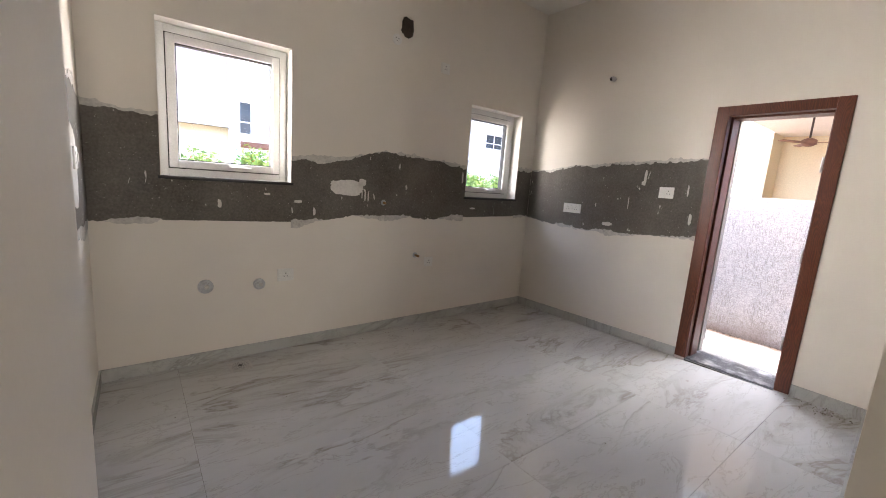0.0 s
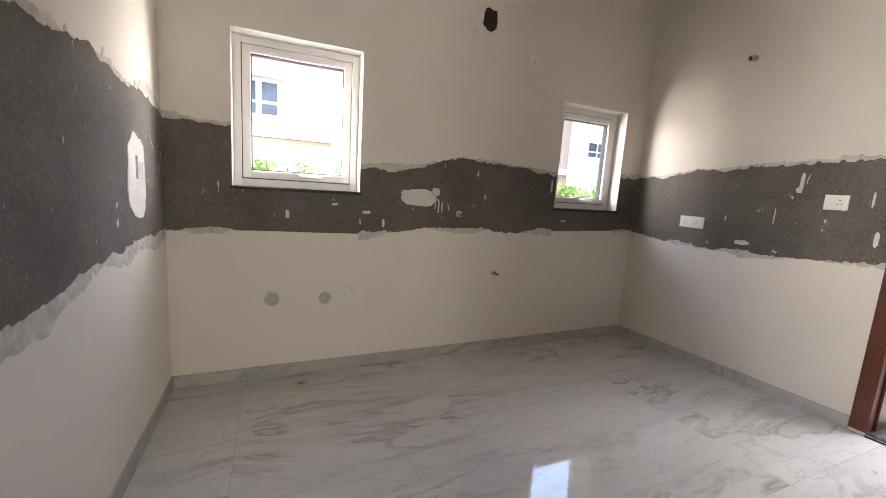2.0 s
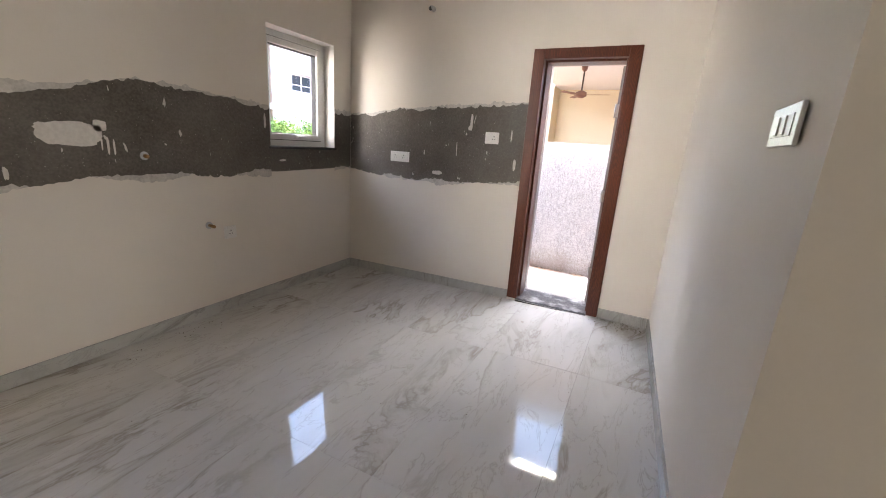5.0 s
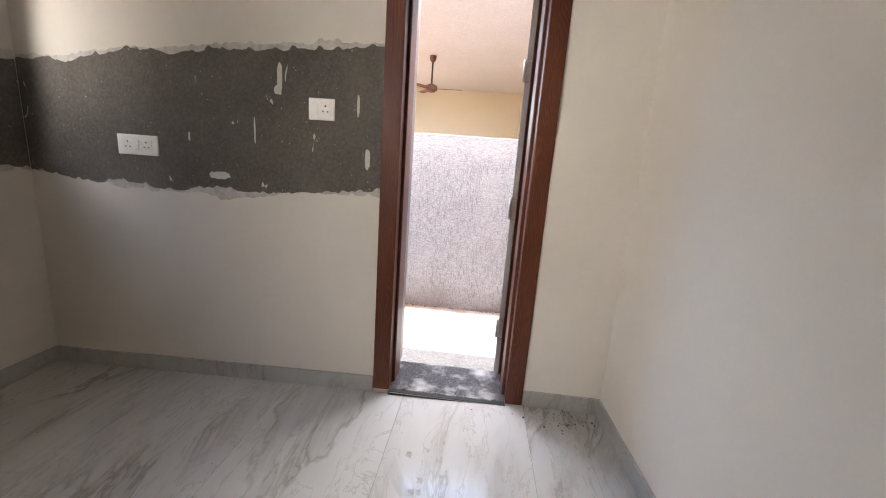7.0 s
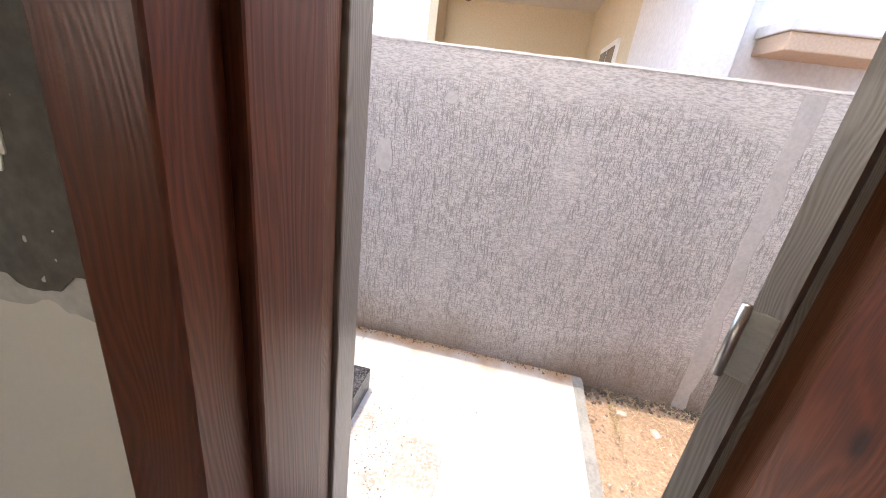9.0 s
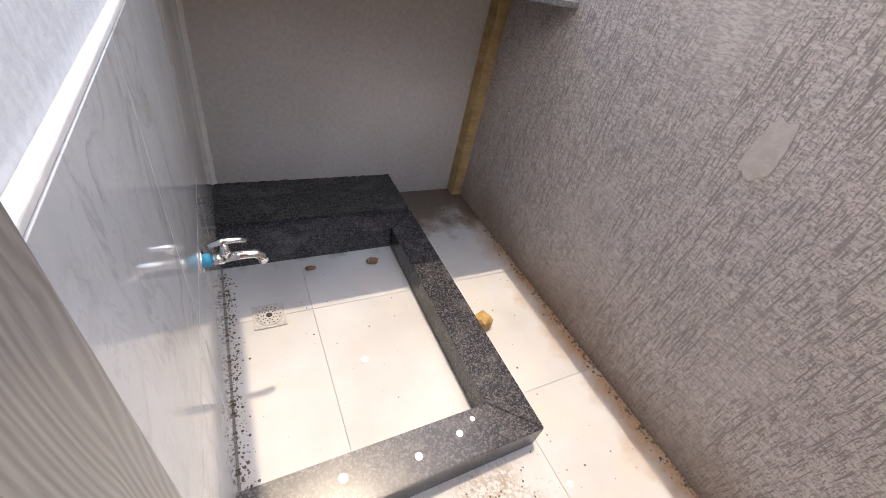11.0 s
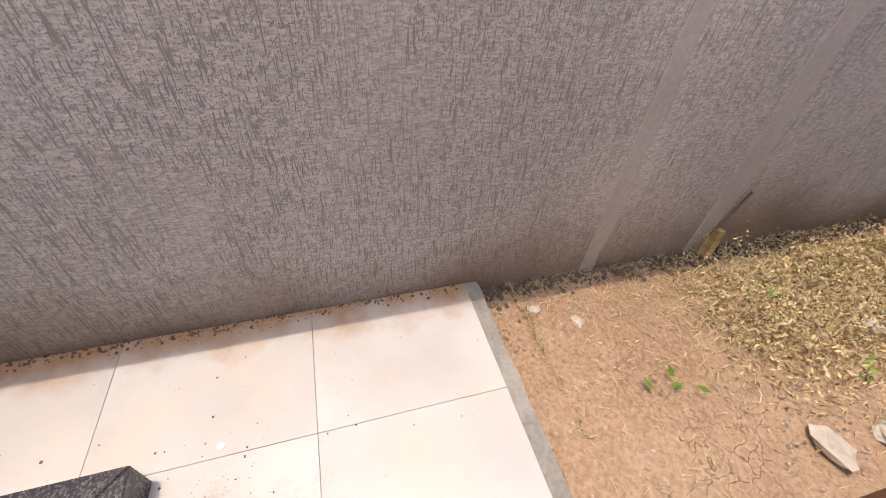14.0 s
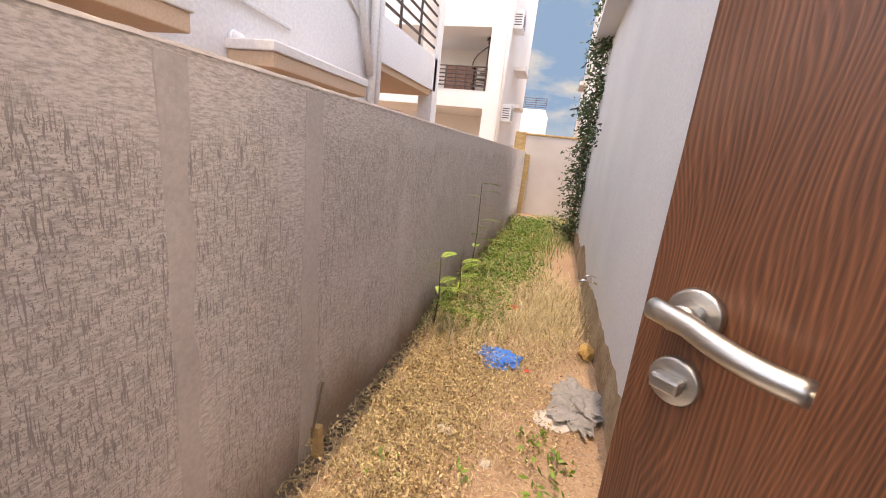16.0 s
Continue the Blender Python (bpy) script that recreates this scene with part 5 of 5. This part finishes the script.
for x, y, r in ((0.80, -1.16, 0.016), (0.985, -1.60, 0.012), (0.83, -1.62, 0.013), (0.60, -1.60, 0.015), (1.05, -1.57, 0.009), (1.33, -1.85, 0.012)):
    z = KZ + 0.0005 if y < -1.54 and x < 1.28 else ZS + 0.001
    tagged(disc("paint_drop", (x, y, z), (0, 0, 1), r, 0.0015, UPVC, sides=14), "dried white paint drop on the stone", "paint drop", "paint drops")


# ---------- neighbours ----------
def pane_window(root, axis, plane, d, u0, u1, z0, z1, cols=2, rail=True):
    """A white window with panes on a facade; d is the way out of the wall."""
    w = None

    def q(name, a0, b0, a1, b1, c0, c1, mat, par):
        lo = sorted((plane + d * c0, plane + d * c1))
        return box(name, *((a0, lo[0], b0, a1, lo[1], b1) if axis == "x" else (lo[0], a0, b0, lo[1], a1, b1)), mat, par)
    w = q("window", u0, z0, u1, z1, 0.0, 0.03, UPVC, root)
    step = (u1 - u0) / cols
    for k in range(cols):
        for a, b in ((z0 + 0.08, z0 + (z1 - z0) * 0.36), (z0 + (z1 - z0) * 0.36 + 0.07, z1 - 0.08)):
            q("pane", u0 + step * k + 0.07, a, u0 + step * (k + 1) - 0.05, b, 0.03, 0.036, DARKGLASS, w)
    q("hood", u0 - 0.1, z1 + 0.02, u1 + 0.1, z1 + 0.14, 0.0, 0.25, N_WHITE, root)


def railing(root, p, q, z0, z1, bars=4, posts=4):
    p, q = Vector(p), Vector(q)
    for k in range(bars):
        z = z0 + (z1 - z0) * (k + 1) / bars
        rod("rail", [(p.x, p.y, z), (q.x, q.y, z)], 0.025, RAIL, root, "", 6)
    for k in range(posts):
        c = p.lerp(q, k / (posts - 1))
        rod("post", [(c.x, c.y, z0), (c.x, c.y, z1)], 0.025, RAIL, root, "", 6)


def thing_house(label):
    return thing("neighbour_house", label, "house", "neighbouring houses")


# seen over the end wall of the yard
h = thing_house("taupe and white house with balcony and wood cladding")
box("wall", 6.9, 16.0, -0.2, 12.7, 24.0, 6.8, N_BROWN, h)
box("wall", 3.0, 18.2, -0.2, 6.3, 24.0, 6.8, N_WHITE, h)
box("cladding", 6.0, 16.6, 2.6, 6.9, 24.0, 6.8, CLADDING, h)
box("band", 6.3, 15.8, 2.55, 12.9, 16.0, 2.85, N_WHITE, h)
box("lower_wall", 6.3, 16.05, -0.2, 12.6, 16.3, 2.55, N_CREAM, h)
box("column", 12.7, 15.7, -0.2, 13.3, 24.0, 7.0, N_WHITE, h)
box("balcony", 3.4, 16.0, 2.3, 6.9, 18.2, 2.75, N_WHITE, h)
box("parapet", 3.0, 16.0, 2.3, 3.4, 18.2, 3.7, N_WHITE, h)
railing(h, (3.45, 16.05, 0), (6.85, 16.05, 0), 2.75, 3.65, 5, 4)
pane_window(h, "x", 18.2, -1, 4.5, 6.0, 2.7, 4.9)
pane_window(h, "x", 16.0, -1, 9.3, 10.8, 3.2, 4.9)
h = thing_house("white and taupe house with brick coloured cladding")
box("wall", 19.7, 16.0, -0.2, 25.7, 26.0, 5.75, N_BROWN, h)
box("rear_wall", 16.3, 19.4, -0.2, 19.6, 27.0, 6.75, N_WHITE, h)
cl = box("cladding", 19.58, 16.02, -0.2, 19.7, 19.4, 5.75, CLADDING, h, 0.0, "brick coloured plank cladding")
for k in range(22):
    box("plank", 19.55, 16.0, 0.6 + 0.235 * k, 19.58, 19.4, 0.805 + 0.235 * k, CLADDING, cl)
box("roof", 19.1, 15.3, 5.75, 26.3, 20.6, 5.95, N_WHITE, h)
box("parapet", 19.75, 16.2, 5.95, 20.2, 19.3, 7.3, CLADDING, h)
box("low_parapet", 15.2, 18.3, -0.2, 19.5, 18.5, 3.5, N_WHITE, h)
railing(h, (20.2, 15.6, 0), (25.6, 15.6, 0), 5.95, 6.95, 4, 7)
railing(h, (16.3, 19.45, 0), (19.6, 19.45, 0), 6.75, 7.7, 4, 4)
railing(h, (19.35, 16.4, 0), (19.35, 18.2, 0), 2.6, 3.7, 5, 3)
pane_window(h, "x", 16.0, -1, 22.2, 23.7, 3.0, 4.95)
pane_window(h, "x", 19.4, -1, 17.2, 18.9, 4.1, 5.2)
box("column", 25.8, 15.4, -0.2, 26.4, 16.2, 5.75, N_WHITE, h)
h = thing_house("tall white and cream house beyond the lane")
box("wall", 29.0, 17.5, -0.2, 33.4, 24.0, 11.0, N_WHITE, h)
box("side_wall", 33.41, 16.0, -0.2, 35.2, 24.0, 11.0, N_CREAM, h)
pl = thing("lamp_pole", "dark slender street pole beyond the wall", "pole")
rod("shaft", [(2.55, 14.0, -0.3), (2.55, 14.0, 7.5)], [0.09, 0.07], RAIL, pl, "", 10)


def bush(x, y, z0, h, r, seed, label, mat=BUSHLEAF, flowers=False, clumps=26):
    t = thing("leafy_bush" if h < 2.6 else "tree", label, "bush" if h < 2.6 else "tree", "garden shrubs")
    rr = np.random.default_rng(seed)
    rod("trunk", [(x, y, z0), (x + 0.05, y, z0 + h * 0.4), (x, y + 0.05, z0 + h * 0.8)], [0.06, 0.045, 0.015], BARK, t, "", 8)
    cs = []
    for k in range(clumps):
        u = rr.uniform(0.3, 1.0)
        a = rr.uniform(0, 6.283)
        q = r * rr.uniform(0.2, 1.0) * math.sin(min(1, (1.15 - u) * 1.6))
        c = (x + q * math.cos(a), y + q * math.sin(a), z0 + h * u)
        cs.append(c)
        if k % 3 == 0:
            rod("limb", [(x, y, z0 + h * u * 0.6), c], [0.02, 0.006], BARK, t, "", 5)
    leaves("crown", cs, mat, 95, (r * 0.2, r * 0.2, h * 0.055), 0.11 if h > 1.5 else 0.09, seed + 1, t, 0.7)
    if flowers:
        leaves("blossom", cs[:8], REDPLASTIC, 6, (r * 0.15, r * 0.15, h * 0.04), 0.06, seed + 2, t, 0.7)


bush(0.85, 7.0, -0.25, 2.95, 0.75, 41, "bright green slender leafed tree beyond the wall", BUSHLEAF, False, 34)

# seen through the kitchen windows
h = thing_house("mauve upper storey house with white bands and window")
box("wall", -14.0, 8.0, 2.45, -1.9, 16.0, 6.5, N_PINK, h)
box("corner_column", -1.9, 7.95, -0.2, -1.65, 16.0, 6.8, N_WHITE, h)
box("band", -14.0, 7.85, 2.30, -1.9, 8.0, 2.55, N_WHITE, h)
box("lower_wall", -14.0, 8.1, -0.2, -1.9, 16.0, 2.30, N_CREAM, h)
pane_window(h, "x", 8.0, -1, -4.1, -3.15, 2.75, 3.65)
box("porch", -5.2, 7.2, -0.2, -3.5, 8.05, 1.9, N_WHITE, h)
h = thing_house("distant white house with clay tiled lean-to roof")
box("wall", -1.2, 22.0, -0.2, 4.2, 30.0, 7.0, N_WHITE, h)
box("roof", -1.4, 12.0, 2.1, 1.0, 13.5, 2.25, ROOFTILE, h)
pane_window(h, "x", 22.0, -1, 0.2, 1.6, 3.2, 5.0)
for k, (x, y, hh) in enumerate(((-3.6, 5.8, 1.75), (-2.7, 5.6, 1.7), (-1.8, 5.9, 1.85), (-0.9, 6.4, 1.8), (-0.1, 6.2, 2.35), (4.2, 6.0, 1.75), (5.2, 6.5, 1.8), (6.3, 7.0, 1.85), (-4.6, 5.8, 1.7))):
    bush(x, y, -0.25, hh, 0.62, 60 + k * 3, "flowering garden bush outside the window" if k < 5 else "green garden bush outside the window", BUSHLEAF, k < 5)

# across the boundary wall: cream porch with fan, then the white house
h = thing_house("cream porch with white columns behind the boundary wall")
box("ceiling", 3.5, -3.4, 3.25, 10.5, 0.1, 3.45, N_WHITE, h)
box("back_wall", 10.3, -3.25, -0.2, 10.5, 0.1, 3.25, N_CREAM, h)
box("side_wall", 5.4, -3.4, -0.2, 10.5, -3.25, 3.25, N_CREAM, h)
box("side_wall", 9.4, 0.1, -0.2, 10.5, 0.3, 3.25, N_CREAM, h)
box("fascia", 3.3, -3.4, 3.25, 3.5, 0.1, 3.6, N_WHITE, h)
d = box("door", 8.4, -3.25, -0.2, 9.3, -3.22, 2.1, LEAFWOOD, h)
wi = box("window", 6.2, -3.25, 0.9, 7.6, -3.21, 2.2, UPVC, h)
box("pane", 6.28, -3.21, 0.98, 6.86, -3.205, 2.12, DARKGLASS, wi)
box("pane", 6.94, -3.21, 0.98, 7.52, -3.205, 2.12, DARKGLASS, wi)
box("column", 3.4, -3.62, -0.2, 5.4, -3.25, 5.5, N_WHITE, h)
fan = thing("ceiling_fan", "brown ceiling fan hanging in the cream porch", "fan")
fx, fy, fz = 6.6, -1.17, 2.62
rod("rod", [(fx, fy, 3.25), (fx, fy, fz + 0.1)], 0.018, RAIL, fan, "", 8)
rod("canopy", [(fx, fy, 3.25), (fx, fy, 3.16), (fx, fy, 3.12)], [0.07, 0.06, 0.02], CLADDING, fan)
rod("motor", [(fx, fy, fz + 0.1), (fx, fy, fz + 0.06), (fx, fy, fz - 0.02), (fx, fy, fz - 0.06)], [0.04, 0.12, 0.12, 0.05], CLADDING, fan)
for k in range(3):
    b = box("blade", 0.12, -0.06, -0.006, 0.62, 0.06, 0.004, CLADDING, fan, 0.003)
    b.matrix_world = Matrix.Translation((fx, fy, fz + 0.01)) @ Matrix.Rotation(0.5 + k * 2.094, 4, "Z") @ Matrix.Rotation(0.15, 4, "X")

h = thing_house("white house with balcony, drain pipes and peach ledges")
PX = 3.6
box("wall", PX, -8.1, -0.2, PX + 5, -3.7, 7.0, N_WHITE, h)
box("upper_wall", PX, -11.0, 2.42, PX + 1.2, -8.1, 3.04, N_WHITE, h)
box("balcony_floor", PX + 0.05, -11.0, 2.32, PX + 5, -8.1, 2.42, N_PEACH, h)
box("column", PX, -11.2, -0.2, PX + 0.3, -10.85, 7.0, N_WHITE, h)
box("inner_wall", PX + 3.0, -11.0, -0.2, PX + 5, -8.1, 7.0, N_PINK, h)
railing(h, (PX + 0.05, -10.9, 0), (PX + 0.05, -8.15, 0), 3.04, 4.0, 5, 4)
for a, b, z in ((-7.03, -5.43, 1.757), (-4.68, -3.8, 1.79)):
    box("ledge", PX - 0.45, a, z, PX, b, z + 0.12, N_PEACH, h, 0.01)
    box("ledge_top", PX - 0.47, a - 0.02, z + 0.12, PX, b + 0.02, z + 0.2, N_WHITE, h, 0.01)
for off, dy in ((0.0, 0.0), (0.0, -0.16)):
    rod("drain_pipe", [(PX - 0.08, -7.9 + dy, -0.2), (PX - 0.08, -7.9 + dy, 7.0)], 0.055, N_WHITE, h, "white drain pipe", 10)
rod("drain_branch", [(PX - 0.08, -7.85, 2.15), (PX - 0.08, -7.3, 3.4), (PX - 0.08, -7.2, 5)], 0.05, N_WHITE, h, "white drain pipe", 10)
rod("conduit", [(PX - 0.03, -5.3, 2.3), (PX - 0.03, -6.2, 2.25)], 0.02, N_WHITE, h, "", 6)
rod("conduit", [(PX - 0.03, -5.9, 3.4), (PX - 0.03, -7.7, 2.75)], 0.025, N_WHITE, h, "", 6)
cc = thing("security_camera", "small white dome security camera on the wall", "camera")
disc("base", (PX, -5.5, 1.98), (-1, 0, 0), 0.06, 0.03, UPVC, cc)
rod("dome", [(PX - 0.03, -5.5, 1.98), (PX - 0.07, -5.5, 1.97), (PX - 0.10, -5.5, 1.955)], [0.05, 0.048, 0.02], UPVC, cc)
disc("lens", (PX - 0.098, -5.5, 1.955), (-1, 0, -0.2), 0.022, 0.006, RUBBER, cc)

h = thing_house("white multi storey house with open balconies and spiral stair")
BY = -17.0
box("end_column", 3.2, BY, -0.2, 3.75, BY - 8, 9.0, N_WHITE, h)
box("slab", 3.75, BY, 2.80, 9.0, BY - 7, 3.38, N_WHITE, h)
box("slab", 3.75, BY, 5.4, 9.0, BY - 7, 6.2, N_WHITE, h)
box("back_wall", 3.75, BY - 3.2, -0.2, 9.0, BY - 3.4, 9.0, N_WHITE, h)
box("top_wall", 3.75, BY, 6.2, 9.0, BY - 3, 9.0, N_WHITE, h)
railing(h, (3.75, BY + 0.02, 0), (5.9, BY + 0.02, 0), 3.38, 4.14, 6, 7)
box("cabinet", 4.5, BY - 1.8, 3.38, 5.6, BY - 1.2, 4.4, CLADDING, h)
rod("stair_pole", [(4.0, BY - 1.2, 3.45), (4.0, BY - 1.2, 6.0)], 0.05, RAIL, h, "", 8)
for k in range(13):
    a = k * 0.5
    s = box("tread", 0.05, -0.11, 0, 0.55, 0.11, 0.03, RAIL, h)
    s.matrix_world = Matrix.Translation((4.0, BY - 1.2, 3.5 + k * 0.19)) @ Matrix.Rotation(a, 4, "Z")
rod("stair_rail", [(4.0 + 0.55 * math.cos(k * 0.25), BY - 1.2 + 0.55 * math.sin(k * 0.25), 4.3 + k * 0.095) for k in range(20)], 0.025, RAIL, h, "", 6)
for z in (2.5, 5.6):
    ac = box("outdoor_unit", 2.85, BY - 1.6, z, 3.2, BY - 0.8, z + 0.6, UPVC, h, 0.02, "white air conditioner outdoor unit")
    for k in range(6):
        box("grille", 2.845, BY - 1.5, z + 0.1 + 0.07 * k, 2.85, BY - 0.9, z + 0.13 + 0.07 * k, RAIL, ac)
    for k in range(5):
        box("grille", 2.9, BY - 0.799, z + 0.12 + 0.08 * k, 3.15, BY - 0.795, z + 0.15 + 0.08 * k, RAIL, ac)
rod("drain_pipe", [(3.12, BY + 0.06, -0.2), (3.12, BY + 0.06, 9)], 0.06, N_WHITE, h, "white drain pipe", 8)
for z in (4.6, 3.2, 1.6):
    box("ledge", 2.75, BY - 4.2, z, 3.2, BY - 2.6, z + 0.15, N_WHITE, h)
h = thing_house("white house far down the lane with terrace rail")
box("wall", 3.0, -52.0, -0.2, 6.5, -44.0, 6.0, N_WHITE, h)
railing(h, (3.0, -44.0, 0), (6.0, -44.0, 0), 6.0, 7.0, 5, 4)
h = thing_house("white house beside the lane behind creepers")
box("wall", -6.0, -24.0, -0.2, 0.4, -15.0, 7.5, N_WHITE, h)
pane_window(h, "y", 0.4, 1, -18.5, -17.4, 2.6, 3.8)

bm = bmesh.new()
bm.faces.new([bm.verts.new(p) for p in ((-160, -190, -1), (160, -190, -1), (160, -190, 90), (-160, -190, 90))])
struct(finish("backdrop", bm, FAR_SKY), "pale blue hazy sky far behind the houses", "sky")

fwall = struct(box("cross_wall", 0.31, -14.14, -0.5, XC + 0.05, -14.0, 1.90, SMOOTH_RENDER), "pale rendered wall closing the passage", "wall")
box("coping", 0.3, -14.16, 1.90, XC + 0.05, -13.98, 1.95, OCHRE, fwall, 0.01, "ochre painted coping")
box("pier", XC + 0.05, -14.2, -0.5, XC + 0.35, -13.95, 1.97, OCHRE, fwall, 0.01, "ochre painted pier")
box("pilaster", XC - 0.13, -13.95, -0.3, XC - 0.001, -13.82, ZT - 0.06, OCHRE, fwall, 0.006, "ochre painted strip")
cr = thing("wall_creeper", "dark green creeper hanging down the house corner", "creeper")
rr = np.random.default_rng(77)
cs = [(0.42 + 0.10 * rr.normal(), -10.9 + 0.35 * rr.normal(), z) for z in np.linspace(-0.1, 4.6, 80)]
leaves("foliage", cs, IVYLEAF, 75, (0.09, 0.14, 0.10), 0.085, 78, cr, -0.5)
rod("stem", [(0.4, -10.8, ZG - 0.02), (0.42, -10.85, 1.5), (0.4, -10.9, 4.6)], [0.03, 0.025, 0.01], BARK, cr, "", 6)

# ---------- tiles ----------
def floor_tile(x0, y0, x1, y1):
    bm = bmesh.new()
    hi = [bm.verts.new((x, y, floor_z(x, y))) for x, y in ((x0, y0), (x1, y0), (x1, y1), (x0, y1))]
    lo = [bm.verts.new((v.co.x, v.co.y, v.co.z - 0.012)) for v in hi]
    bm.faces.new(hi)
    bm.faces.new(lo[::-1])
    for k in range(4):
        bm.faces.new((lo[k], lo[(k + 1) % 4], hi[(k + 1) % 4], hi[k]))
    part("tile", bm, MARBLE, FLOOR)


gx = [XW - 0.09, -3.585, -2.305, -1.025, -0.013]
gy = [-8.2, -6.45, -5.82, -5.19, -4.56, -3.93, -3.30, -2.67, -2.04, -1.41, -0.78, -0.013]
for a, b in zip(gx, gx[1:]):
    for c, d in zip(gy, gy[1:]):
        floor_tile(a + 0.0008, c + 0.0008, b - 0.0008, d - 0.0008)
box("tile", -0.0125, -2.58, -0.004, -0.0305, -1.95, 0.0, MARBLE, FLOOR)
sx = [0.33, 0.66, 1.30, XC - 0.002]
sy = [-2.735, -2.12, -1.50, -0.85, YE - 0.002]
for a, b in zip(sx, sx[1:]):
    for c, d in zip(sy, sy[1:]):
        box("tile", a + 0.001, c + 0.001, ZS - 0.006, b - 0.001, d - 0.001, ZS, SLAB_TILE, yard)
